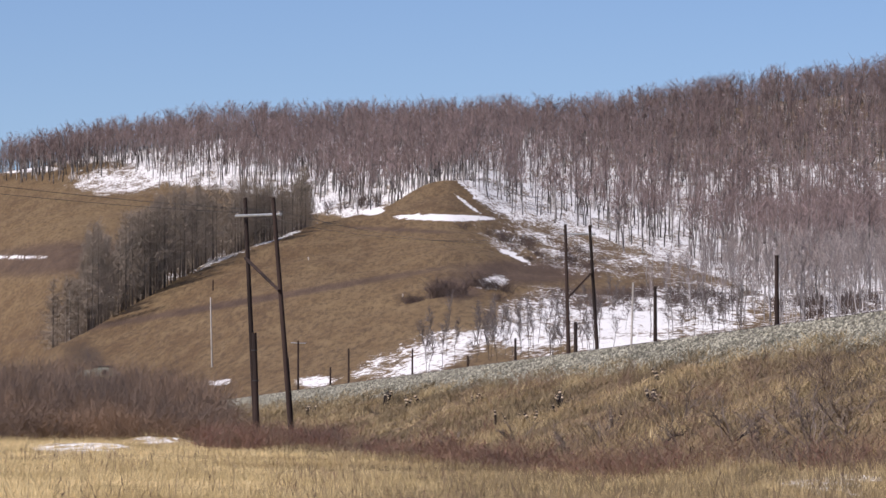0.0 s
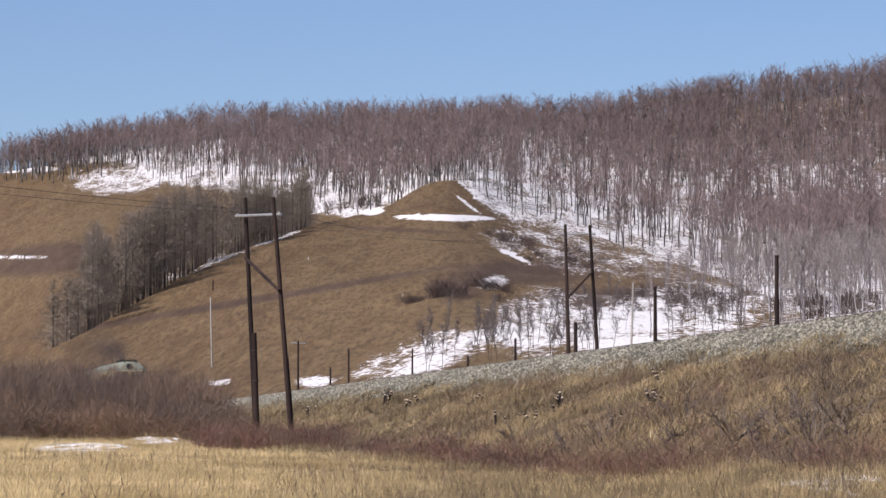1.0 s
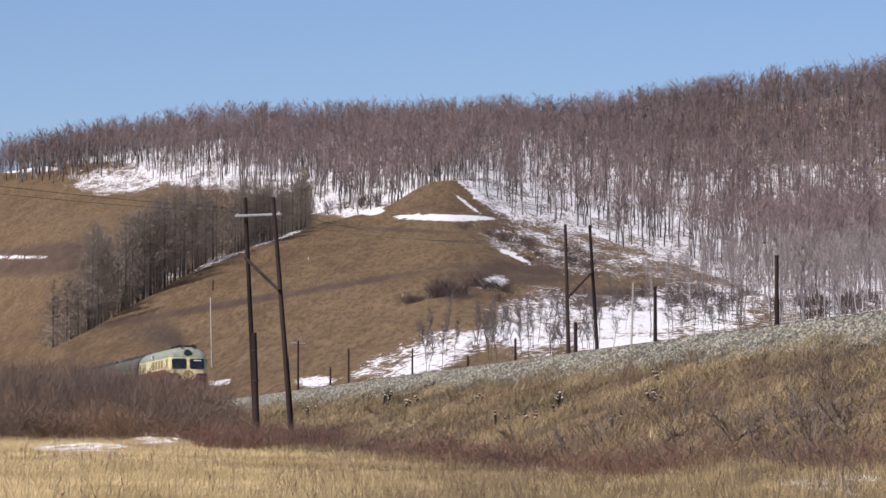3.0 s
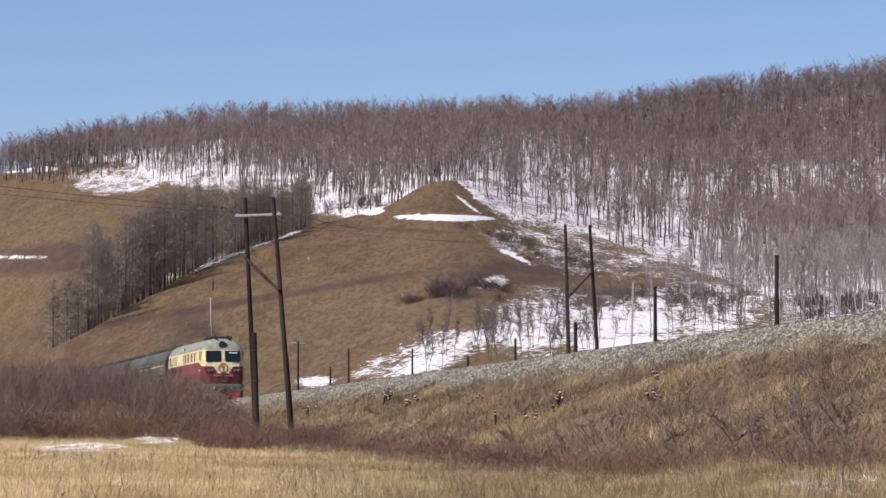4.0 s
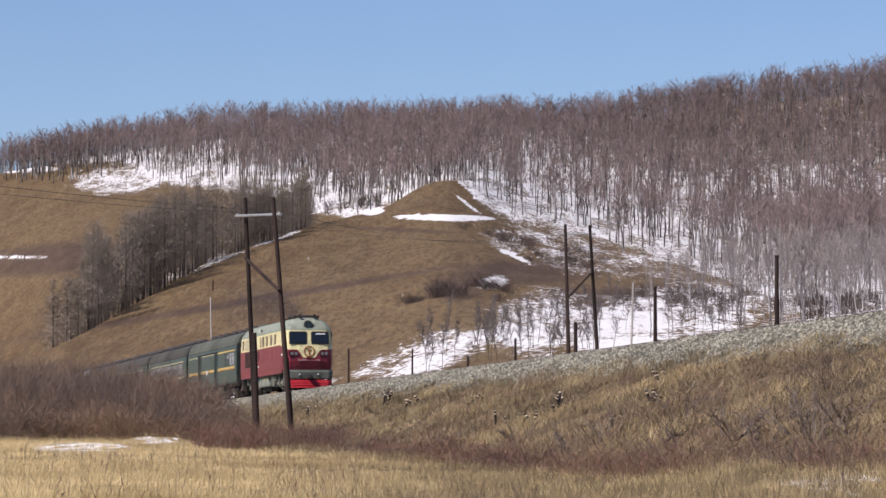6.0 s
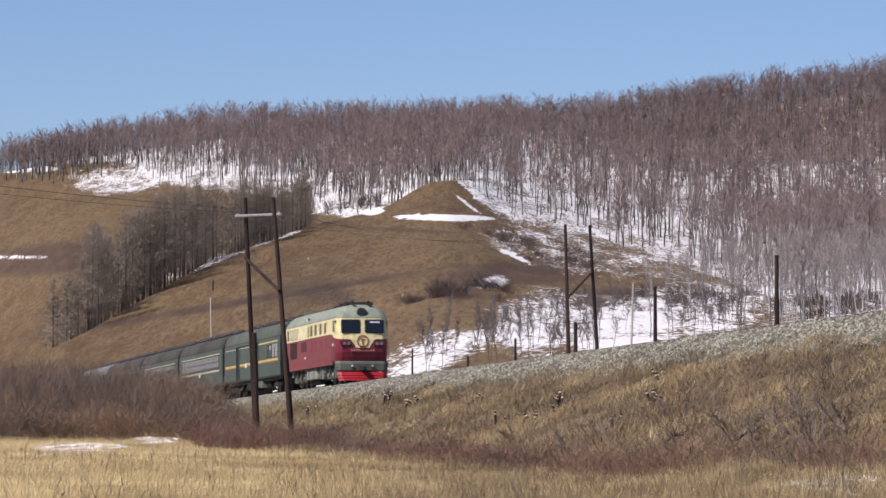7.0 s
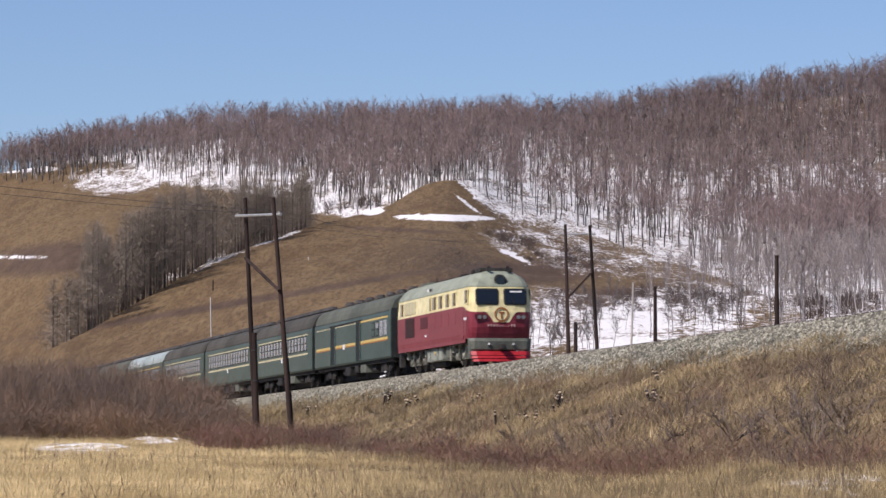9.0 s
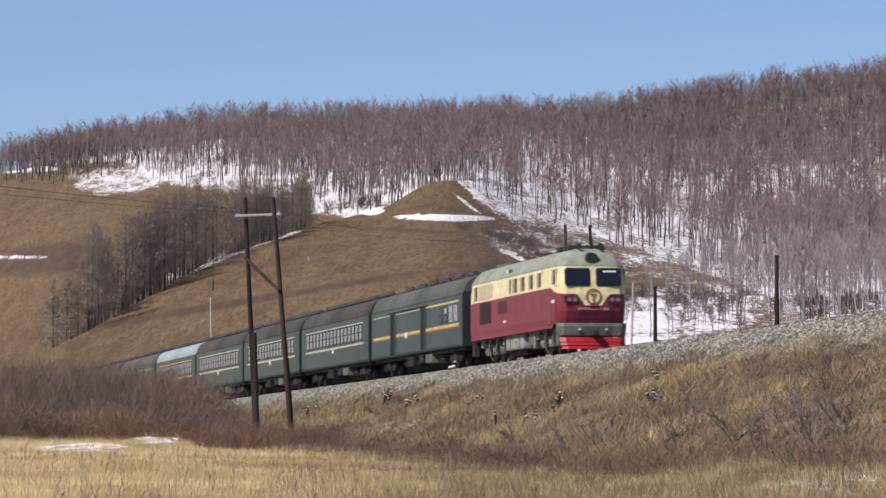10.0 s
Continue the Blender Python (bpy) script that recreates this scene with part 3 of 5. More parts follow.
# ------------------------------------------------------------ grass
def make_grass():
    # tall straw on the field
    n = 56000
    be = rng.uniform(-118, 118, n)
    R = np.exp(rng.uniform(math.log(56), math.log(232), n))
    a = np.arctan(be / 1000)
    X, Y = R * np.sin(a), R * np.cos(a)
    b, side = along(X, Y)
    bare = ((np.abs(be + 86) < 11) & (np.abs(R - 172) < 20)) | ((np.abs(be + 68) < 8) & (np.abs(R - 198) < 12)) | ((np.abs(be - 93) < 12) & (R < 97) & (R > 66))
    keep = (side < 0.6 - scrub_foot(b)) & ~(bare & (rng.random(n) < 0.42)) & (rng.random(n) < 0.72 + 0.28 * wave(X, Y, 2.1))
    X, Y = X[keep], Y[keep]
    b, side = along(X, Y)
    Z = np.where(side > -15, on_bank(b, -side)[2], ground(X, Y))
    P = rows_of(X, Y, Z, (0.6, 1.15), (0.8, 1.3))
    P[:, 4] *= 1 + 0.22 * wave(P[:, 0], P[:, 1], 3.3, 2)
    P[:, 4] *= 1 + 0.8 * smooth(190, 212, P[:, 1]) * (np.abs(P[:, 0] / P[:, 1] * 1000 + 68) > 10)
    brown = rng.random(len(P)) < 0.05 + 0.78 * smooth(-68, 18, P[:, 0] / P[:, 1] * 1000 + 18 * wave(P[:, 0], P[:, 1], 6.0))
    forms = [tuft(12, 0.36, 0.009, 0.26, 0.36) for _ in range(8)]
    tagged(new("field_grass", scatter("field_grass", forms, P[~brown], [M_STRAW])), "tall straw-coloured dead grass on the field", "grass", kind="stuff")
    tagged(new("brown_grass", scatter("brown_grass", forms, P[brown], [M_DRY])), "withered brown grass on the field", "grass", kind="stuff")
    # scattered dark weeds
    P = places_at(*wedge(220, -115, 115, 60, 150), 0, (0.6, 1.2), (0.8, 1.2))
    me = scatter("field_weeds", [shrub(0.75, 5, 0.4, 5, 0.006, 0.012) for _ in range(5)], P, [M_BRUSH])
    tagged(new("field_weeds", me), "dry brown weed stalks among the grass", "weeds", kind="stuff")
    # grass on the bank
    n = 40000
    b = rng.uniform(-100, 150, n)
    side = rng.uniform(2.9, 15.0, n)
    thin = 1 - smooth(-0.2, 0.7, 3.75 - side + 0.6 * wave(b, side, 2.2) + 0.35 * wave(b, side, 0.7))
    keep = (rng.random(n) < thin) & (rng.random(n) < 0.75 + 0.3 * wave(b, side * 2, 3.0))
    X, Y, Z = on_bank(b[keep], side[keep])
    P = rows_of(X, Y, Z, (0.5, 1.15), (0.8, 1.4))
    P[:, 4] *= 1 + 0.3 * wave(b[keep], side[keep] * 2, 3.7, 1)
    forms = [tuft(9, 0.46, 0.020, 0.22, 0.5) for _ in range(8)]
    gold = wave(b[keep], side[keep] * 2, 4.6, 3) + rng.normal(0, 0.22, len(P)) > 0.30
    tagged(new("bank_grass", scatter("bank_grass", forms, P[~gold], [M_DRY])), "matted dry brown grass on the railway bank", "grass", kind="stuff")
    tagged(new("golden_grass", scatter("golden_grass", forms, P[gold], [M_GOLD])), "bleached golden grass in patches on the bank", "grass", kind="stuff")



make_grass()


def make_stones():
    s = []
    for _ in range(6):
        v = np.array([(1, 0, 0), (-1, 0, 0), (0, 1, 0), (0, -1, 0), (0, 0, 1), (0, 0, -1)], float) * rng.uniform(0.6, 1.2, (6, 1)) + rng.normal(0, 0.15, (6, 3))
        f = np.array([(0, 2, 4), (2, 1, 4), (1, 3, 4), (3, 0, 4), (2, 0, 5), (1, 2, 5), (3, 1, 5), (0, 3, 5)])
        s.append((v, f, np.zeros(8, int)))
    n = 42000
    b = -80 + 240 * rng.random(n) ** 1.25
    side = rng.uniform(1.3, 4.5, n)
    bp = np.array(BED)
    z = TZ - GRADE * b + np.interp(side, bp[:, 0], bp[:, 1]) + 0.01
    X, Y = TX - DX * b + NX * side, TY - DY * b + NY * side
    P = rows_of(X, Y, z, (0.038, 0.07), (0.042, 0.075))
    me = scatter("ballast_stones", s, P, [M_STONE])
    tagged(new("ballast_stones", me), "loose pale grey ballast stones", "stones", kind="stuff")
    V, F = [], []
    for k in range(900):
        b = -130 + 0.6 * k
        for (db, sd, up) in [(d, q, u) for d in (-0.13, 0.13) for q in (-1.25, 1.25) for u in (-0.3, -0.17)]:
            V.append(station(b + db, sd, up))
        o = k * 8
        F += [(o, o + 1, o + 3, o + 2), (o + 4, o + 6, o + 7, o + 5), (o, o + 4, o + 5, o + 1), (o + 2, o + 3, o + 7, o + 6), (o + 1, o + 5, o + 7, o + 3)]
    tagged(new("sleepers", mesh_of("sleepers", V, F, [M_SLEEPER])), "grey concrete railway sleepers", "sleepers", kind="stuff")


make_stones()


# ------------------------------------------------------------ stumps, logs
M_STUMPBARK = surface("stump_bark", (0.020, 0.016, 0.014), (0.075, 0.058, 0.045), 0.4, 0.95, fine=0.06, bumped=0.6)
M_CUT = surface("fresh_cut_wood", (0.52, 0.40, 0.26), (0.68, 0.56, 0.40), 0.2, 0.8, fine=0.03)


def stump(b, side, stems, size):
    X, Y, Z = (float(q[0]) for q in on_bank(np.array([b]), np.array([side])))
    thing = new("willow_stump")
    thing.location = (X, Y, Z - 0.05)
    for _ in range(stems):
        a, h, lean = rng.random() * math.tau, 0.95 * size * rng.uniform(0.4, 1.0), rng.uniform(0.15, 1.0)
        base = Vector((rng.normal(0, 0.14), rng.normal(0, 0.14), -0.15))
        top = base + Vector((math.cos(a) * lean * h, math.sin(a) * lean * h, h + 0.15))
        r = rng.uniform(0.035, 0.075)
        stem = part("stem", tubed(base, top, r * 1.3, r, 8), M_STUMPBARK, thing)
        d = (top - base).normalized()
        part("cut_face", tubed(top - d * 0.13, top + d * 0.02, r * 1.12, r * 0.9, 8), M_CUT, stem, "pale freshly sawn wood")
        for _ in range(2):
            sprout = Vector((rng.normal(0, 0.12), rng.normal(0, 0.12), rng.uniform(0.15, 0.4)))
            part("sprout", tubed(top - d * 0.08, top + sprout, 0.012, 0.004, 4), M_STUMPBARK, stem)
    tagged(thing, "coppiced dark willow stump with pale sawn tops on the bank", "tree stump", group="stumps on the bank")


for args in ((44.4, 6.1, 4, 0.7), (22.6, 5.6, 6, 0.85), (11.5, 6.4, 5, 0.6), (9.0, 6.2, 4, 0.55), (-6.1, 6.7, 6, 0.6), (-25.7, 9.3, 3, 0.65), (-31.3, 9.4, 3, 0.5), (-29.6, 7.8, 5, 0.65), (-31, 8.3, 3, 0.4), (-45.3, 8.2, 5, 0.6), (-36.5, 5.7, 4, 0.45), (-47.4, 10.0, 3, 0.4)):
    stump(*args)


def bare_shrub(b, side, h, seed_stems, label):
    X, Y, Z = (float(q[0]) for q in on_bank(np.array([b]), np.array([side])))
    thing = new("bare_shrub")
    thing.location = (X, Y, Z)
    for _ in range(seed_stems):
        s = Sticks()
        a, out = rng.random() * math.tau, rng.uniform(0.3, 1.7)
        L = h * rng.uniform(0.7, 1.1)
        p = Vector((rng.normal(0, 0.1), rng.normal(0, 0.1), -0.1))
        pts = [p]
        for k in range(4):
            a2 = a + rng.normal(0, 0.45)
            p = p + Vector((math.cos(a2) * out, math.sin(a2) * out, 1)).normalized() * L / 4
            pts.append(p)
        s.rod(pts, [0.022, 0.017, 0.012, 0.008, 0.003], 0, 5)
        for _ in range(14):
            i = int(rng.integers(1, 4))
            o = pts[i].lerp(pts[i + 1], rng.random())
            d = Vector((math.cos(a) * out + rng.normal(0, 0.5), math.sin(a) * out + rng.normal(0, 0.5), 0.8)).normalized()
            q = o + d * rng.uniform(0.25, 0.6) * h / 2
            s.rod([o, q], [0.009, 0.003], 0, 3)
            for _ in range(3):
                g = o.lerp(q, rng.uniform(0.3, 0.9))
                s.blade(g, g + Vector((d.x + rng.normal(0, 0.5), d.y + rng.normal(0, 0.5), d.z)).normalized() * rng.uniform(0.15, 0.4), 0.012)
        V, F, M = s.arrays()
        ob = new("stem", mesh_of("stem", V, F, [M_GREYSTEM]))
        ob.parent = thing
    tagged(thing, label, "shrub", group="bare shrubs")


M_GREYSTEM = surface("grey_stem", (0.12, 0.094, 0.078), (0.30, 0.245, 0.205), 0.6, 0.85, fine=0.1, random_by="island")
for b, side, h, n in ((-78.5, 12.0, 1.8, 8), (-80, 11.6, 1.4, 6), (-74, 12.2, 1.3, 6), (-68, 11.5, 1.5, 6), (-64, 12.0, 1.1, 5), (-72, 11.0, 1.3, 5), (-52, 11.6, 1.1, 5), (-48, 11.9, 0.9, 4), (-57, 10.2, 1.3, 5), (-83, 10.5, 1.6, 6), (-38, 11.4, 1.0, 4), (-28, 11.6, 0.9, 4), (48, 9.5, 1.1, 4)):
    bare_shrub(b, side, h, n, "bare grey-stemmed shrub spreading over the bank")


def fallen_branch(b, side, turn, L, mat, label):
    X, Y, Z = (float(q[0]) for q in on_bank(np.array([b]), np.array([side])))
    s = Sticks()
    pts = [Vector((L * (k / 5 - 0.5), 0.12 * math.sin(k * 1.3), 0.12 + 0.25 * math.sin(k / 5 * math.pi))) for k in range(6)]
    s.rod(pts, [0.03, 0.033, 0.028, 0.022, 0.015, 0.008], 0, 6)
    for k in range(6):
        o = pts[1 + k % 4]
        s.rod([o, o + Vector((rng.uniform(0.1, 0.6), rng.normal(0, 0.3), rng.uniform(-0.1, 0.5)))], [0.02, 0.006], 0, 4)
    V, F, M = s.arrays()
    ob = new("fallen_branch", mesh_of("fallen_branch", V, F, [mat]))
    ob.matrix_basis = pose(X, Y, Z, rz=turn)
    tagged(ob, label, "branch", group="fallen branches")


fallen_branch(-72, 11.9, 10, 0.9, M_STUMPBARK, "dark fallen branch lying in scrub")
fallen_branch(-63.7, 11.9, -8, 0.9, M_STUMPBARK, "dark fallen branch lying in scrub")
fallen_branch(44, 8.6, -25, 2.2, M_GREYSTEM, "pale broken branch lying by the poles")
fallen_branch(60, 8.0, -15, 2.4, M_GREYSTEM, "pale broken branch lying by the poles")


# ------------------------------------------------------------ poles and wires
M_PALEPOLE = surface("weathered_pole", (0.36, 0.33, 0.28), (0.55, 0.51, 0.45), 0.8, 0.85, fine=0.1, stretch=(1, 1, 0.15))
M_ARM = surface("galvanised_arm", (0.30, 0.31, 0.31), (0.45, 0.46, 0.45), 0.5, 0.5, 0.3)
M_WIRE = surface("wire", (0.03, 0.028, 0.027), (0.05, 0.046, 0.045), 1.0, 0.6)
M_INSULATOR = surface("porcelain", (0.35, 0.30, 0.26), (0.5, 0.45, 0.4), 0.2, 0.2)


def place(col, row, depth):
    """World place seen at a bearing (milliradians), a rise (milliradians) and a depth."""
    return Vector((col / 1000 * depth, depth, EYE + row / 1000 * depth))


def h_frame(legs, arm, brace, stubs, r):
    thing = new("utility_pole")
    for foot, top in legs:
        part("pole", tubed(foot, top, r * 1.25, r * 0.85, 14), M_POLE, thing, "dark creosoted timber pole")
    part("crossarm", tubed(arm[0], arm[1], 0.07, 0.07, 8), M_ARM, thing, "pale grey crossarm")
    for k in (0.04, 0.96):
        p = arm[0].lerp(arm[1], k)
        part("insulator", tubed(p + Vector((0, 0, 0.03)), p + Vector((0, 0, 0.17)), 0.04, 0.025, 10), M_INSULATOR, thing)
    part("brace", tubed(brace[0], brace[1], 0.085, 0.075, 8), M_POLE, thing)
    for foot, top in stubs:
        st = part("stub_post", tubed(foot, top, r * 1.2, r * 1.1, 12), M_POLE, thing)
        for k in (0.6, 0.85):
            m = foot.lerp(top, k)
            part("band", tubed(m, m + Vector((0, 0, 0.06)), r * 1.45, r * 1.45, 12), M_WIRE, st)
    tagged(thing, "tall dark timber H-frame power pole with diagonal brace", "utility pole", group="power line")
    return thing


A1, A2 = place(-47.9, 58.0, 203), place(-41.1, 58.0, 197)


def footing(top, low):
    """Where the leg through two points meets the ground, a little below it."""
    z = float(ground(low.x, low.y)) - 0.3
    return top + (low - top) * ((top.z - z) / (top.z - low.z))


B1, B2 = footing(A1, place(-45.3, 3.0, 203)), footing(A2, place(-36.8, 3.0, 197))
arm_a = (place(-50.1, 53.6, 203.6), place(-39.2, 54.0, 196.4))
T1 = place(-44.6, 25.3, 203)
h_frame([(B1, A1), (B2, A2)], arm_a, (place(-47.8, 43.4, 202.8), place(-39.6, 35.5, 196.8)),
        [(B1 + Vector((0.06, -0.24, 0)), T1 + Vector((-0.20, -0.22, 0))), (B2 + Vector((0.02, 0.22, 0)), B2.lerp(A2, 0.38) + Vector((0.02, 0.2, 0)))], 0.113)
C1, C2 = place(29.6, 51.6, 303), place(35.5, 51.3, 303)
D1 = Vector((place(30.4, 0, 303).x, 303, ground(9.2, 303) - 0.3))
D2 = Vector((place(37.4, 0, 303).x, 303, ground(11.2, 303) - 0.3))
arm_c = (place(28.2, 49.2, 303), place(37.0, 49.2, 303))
h_frame([(D1, C1), (D2, C2)], arm_c, (D1.lerp(C1, 0.47) + Vector((0, -0.2, 0)), D2.lerp(C2, 0.66) + Vector((0, -0.2, 0))),
        [(D1 + Vector((0.5, -0.3, 0)), D1.lerp(C1, 0.30) + Vector((0.55, -0.25, 0)))], 0.125)


def wire(p, q, sag, name="power_line_wire"):
    cu = bpy.data.curves.new(name, "CURVE")
    cu.dimensions, cu.bevel_depth, cu.bevel_resolution = "3D", 0.010, 1
    sp = cu.splines.new("POLY")
    sp.points.add(24)
    for k in range(25):
        t = k / 24
        v = p.lerp(q, t)
        sp.points[k].co = (v.x, v.y, v.z - sag * 4 * t * (1 - t), 1)
    cu.materials.append(M_WIRE)
    tagged(new(name, cu), "thin dark overhead power wire", "wire", group="power wires")


BACK = Vector((-19.0, -103, 0.0))
for k, sag in ((0.04, 1.0), (0.96, 1.15)):
    p, q = arm_a[0].lerp(arm_a[1], k) + Vector((0, 0, 0.17)), arm_c[0].lerp(arm_c[1], k) + Vector((0, 0, 0.17))
    wire(p, q, sag)
    wire(p, p + BACK + Vector((0, 0, -2.5)), 0.5)


def post(X, Y, top, r, mat, label, lean=0.0, arm=False, name="post"):
    z = float(ground(X, Y)) - 0.3
    thing = new(name, from_bm(name, tubed((X, Y, z), (X + lean, Y, top), r * 1.15, r * 0.85, 10), mat))
    if arm:
        part("crossarm", tubed((X + lean - 0.55, Y, top - 0.15), (X + lean + 0.55, Y, top - 0.2), 0.04, 0.04, 6), M_ARM, thing)
    return tagged(thing, label, "post", group="posts beyond the line")


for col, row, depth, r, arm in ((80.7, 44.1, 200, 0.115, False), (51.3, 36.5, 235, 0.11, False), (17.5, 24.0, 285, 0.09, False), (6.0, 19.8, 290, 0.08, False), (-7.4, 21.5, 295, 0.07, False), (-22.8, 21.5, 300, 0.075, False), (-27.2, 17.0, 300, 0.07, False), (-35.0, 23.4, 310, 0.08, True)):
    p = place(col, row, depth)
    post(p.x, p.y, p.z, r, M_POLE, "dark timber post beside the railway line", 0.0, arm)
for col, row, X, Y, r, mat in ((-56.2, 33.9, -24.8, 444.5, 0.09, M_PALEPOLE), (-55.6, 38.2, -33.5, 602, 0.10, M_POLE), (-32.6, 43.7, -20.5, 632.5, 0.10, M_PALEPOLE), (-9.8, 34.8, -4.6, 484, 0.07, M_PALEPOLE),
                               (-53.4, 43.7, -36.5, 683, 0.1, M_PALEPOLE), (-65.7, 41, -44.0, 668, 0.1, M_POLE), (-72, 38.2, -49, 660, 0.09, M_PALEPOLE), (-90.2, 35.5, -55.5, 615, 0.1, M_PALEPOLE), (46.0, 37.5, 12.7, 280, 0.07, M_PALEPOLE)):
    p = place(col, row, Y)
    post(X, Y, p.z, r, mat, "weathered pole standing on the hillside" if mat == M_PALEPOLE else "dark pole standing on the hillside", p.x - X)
M_CHALK = surface("white_stone", (0.66, 0.65, 0.62), (0.80, 0.79, 0.76), 0.1, 0.9)
white = new("white_stone", mesh_of("white_stone", np.array([(1, 0, 0), (-1, 0, 0), (0, 1, 0), (0, -1, 0), (0, 0, 1), (0, 0, -1)]) * np.array([0.19, 0.15, 0.15]), [(0, 2, 4), (2, 1, 4), (1, 3, 4), (3, 0, 4), (2, 0, 5), (1, 2, 5), (3, 1, 5), (0, 3, 5)], [M_CHALK]))
for q in np.arange(2.0, 6.0, 0.05):   # the ballast slope where the stone is seen
    bq = (TX + NX * q - 0.084 * (TY + NY * q)) / (DX - 0.084 * DY)
    X, Y, Z = (float(v[0]) for v in on_bank(np.array([bq]), np.array([q])))
    if (Z - EYE) / Y * 1000 < 20.4:
        break
white.location = (X, Y, Z + 0.08)
tagged(white, "small white stone lying at the ballast edge", "stone")


# ------------------------------------------------------------ train
M_RED = surface("loco_maroon", (0.200, 0.029, 0.044), (0.262, 0.047, 0.064), 2.5, 0.38, fine=0.4)
M_PANEL = surface("loco_dark_maroon", (0.085, 0.016, 0.020), (0.12, 0.024, 0.028), 1.0, 0.5, fine=0.2)
M_CREAM = surface("loco_cream", (0.74, 0.66, 0.33), (0.84, 0.76, 0.44), 2.5, 0.42, fine=0.4)
M_ROOFGREY = surface("loco_roof_grey", (0.235, 0.265, 0.195), (0.315, 0.345, 0.265), 2.5, 0.62, fine=0.4)
M_PLOUGH = surface("plough_red", (0.32, 0.016, 0.022), (0.44, 0.026, 0.032), 0.8, 0.4, fine=0.15)
M_BUFFER = surface("buffer_beam_grey", (0.095, 0.104, 0.082), (0.165, 0.178, 0.140), 0.7, 0.6, fine=0.12)
M_BOGIE = surface("dusty_bogie_steel", (0.12, 0.115, 0.092), (0.30, 0.29, 0.235), 0.7, 0.8, fine=0.12)
M_TANK = surface("tank_grey", (0.24, 0.26, 0.205), (0.36, 0.38, 0.31), 0.9, 0.6, fine=0.15)
M_GREEN = surface("coach_green", (0.042, 0.076, 0.066), (0.064, 0.104, 0.091), 3.0, 0.42, fine=0.4)
M_STRIPE = surface("stripe_yellow", (0.60, 0.42, 0.12), (0.70, 0.52, 0.18), 1.5, 0.45)
M_ORANGE = surface("stripe_orange", (0.38, 0.16, 0.04), (0.46, 0.21, 0.06), 1.5, 0.45)
M_PALESTRIPE = surface("stripe_pale", (0.50, 0.46, 0.28), (0.60, 0.56, 0.36), 1.5, 0.45)
M_WHITE = surface("white_paint", (0.70, 0.70, 0.68), (0.82, 0.82, 0.80), 0.5, 0.5)
M_DARK = surface("running_gear", (0.016, 0.015, 0.014), (0.050, 0.046, 0.040), 0.8, 0.75, fine=0.15)
M_COACHROOF = surface("coach_roof", (0.050, 0.048, 0.039), (0.086, 0.081, 0.066), 3.0, 0.8, fine=0.5)
M_GREENROOF = surface("green_coach_roof", (0.078, 0.087, 0.068), (0.120, 0.130, 0.102), 3.0, 0.8, fine=0.5)
M_PALEROOF = surface("pale_coach_roof", (0.30, 0.36, 0.335), (0.40, 0.46, 0.43), 3.0, 0.5, fine=0.5)
M_CURTAIN = surface("curtained_glass", (0.20, 0.235, 0.29), (0.46, 0.51, 0.58), 0.5, 0.12, fine=0.2)
M_FRAME = surface("window_frame_pale", (0.28, 0.30, 0.30), (0.38, 0.40, 0.40), 0.5, 0.5)
M_VENT = surface("ventilator_cap", (0.024, 0.022, 0.019), (0.07, 0.065, 0.057), 0.5, 0.6, fine=0.1)
M_RUBBER = surface("gangway_rubber", (0.012, 0.014, 0.014), (0.028, 0.032, 0.030), 0.4, 0.7)
M_TREAD = surface("wheel_tread", (0.045, 0.042, 0.038), (0.10, 0.094, 0.084), 0.3, 0.5, 0.5)


M_NUMBER = surface("number_paint", (0.42, 0.27, 0.25), (0.55, 0.38, 0.35), 0.3, 0.5)
M_REFLECT = surface("painted_reflection", (0.30, 0.28, 0.22), (0.48, 0.45, 0.36), 0.4, 0.25, fine=0.1)


def glass_material():
    m, t, p = nodes_of("dark_cab_glass")
    p.inputs["Base Color"].default_value = (0.012, 0.016, 0.022, 1)
    p.inputs["Roughness"].default_value = 0.06
    p.inputs["Specular IOR Level"].default_value = 0.5
    return m


def lamp_glass():
    m, t, p = nodes_of("headlamp_glass")
    p.inputs["Base Color"].default_value = (0.16, 0.17, 0.17, 1)
    p.inputs["Roughness"].default_value = 0.15
    return m


M_GLASS, M_LENS = glass_material(), lamp_glass()


def shell(rows, cap=True):
    """Quads between closed rings of points; all rings have equal counts."""
    bm = bmesh.new()
    rings = [[bm.verts.new(p) for p in r] for r in rows]
    n = len(rings[0])
    for a, b in zip(rings, rings[1:]):
        for k in range(n):
            bm.faces.new((a[k], a[(k + 1) % n], b[(k + 1) % n], b[k]))
    if cap:
        bm.faces.new(rings[0])
        bm.faces.new(rings[-1])
    return bm


def loco_ring(z, half=1.62, back=0.0, rear=-20.3, zf=None):
    """Plan outline of the body at one height, rounded at the cab. zf: height as a function of x."""
    front = [(-2.6, 1.0), (-1.6, 1.0), (-0.8, 1.0), (-0.38, 0.975), (-0.12, 0.90), (0.04, 0.76), (0.10, 0.40)]
    pts = [(rear, half)] + [(x, half * w) for x, w in front]
    pts = pts + [(x, -y) for x, y in reversed(pts)]
    return [(x - (back if x > -1.0 else back * 0.5 if x > -2 else 0), y, zf(x) if zf else z) for x, y in pts]


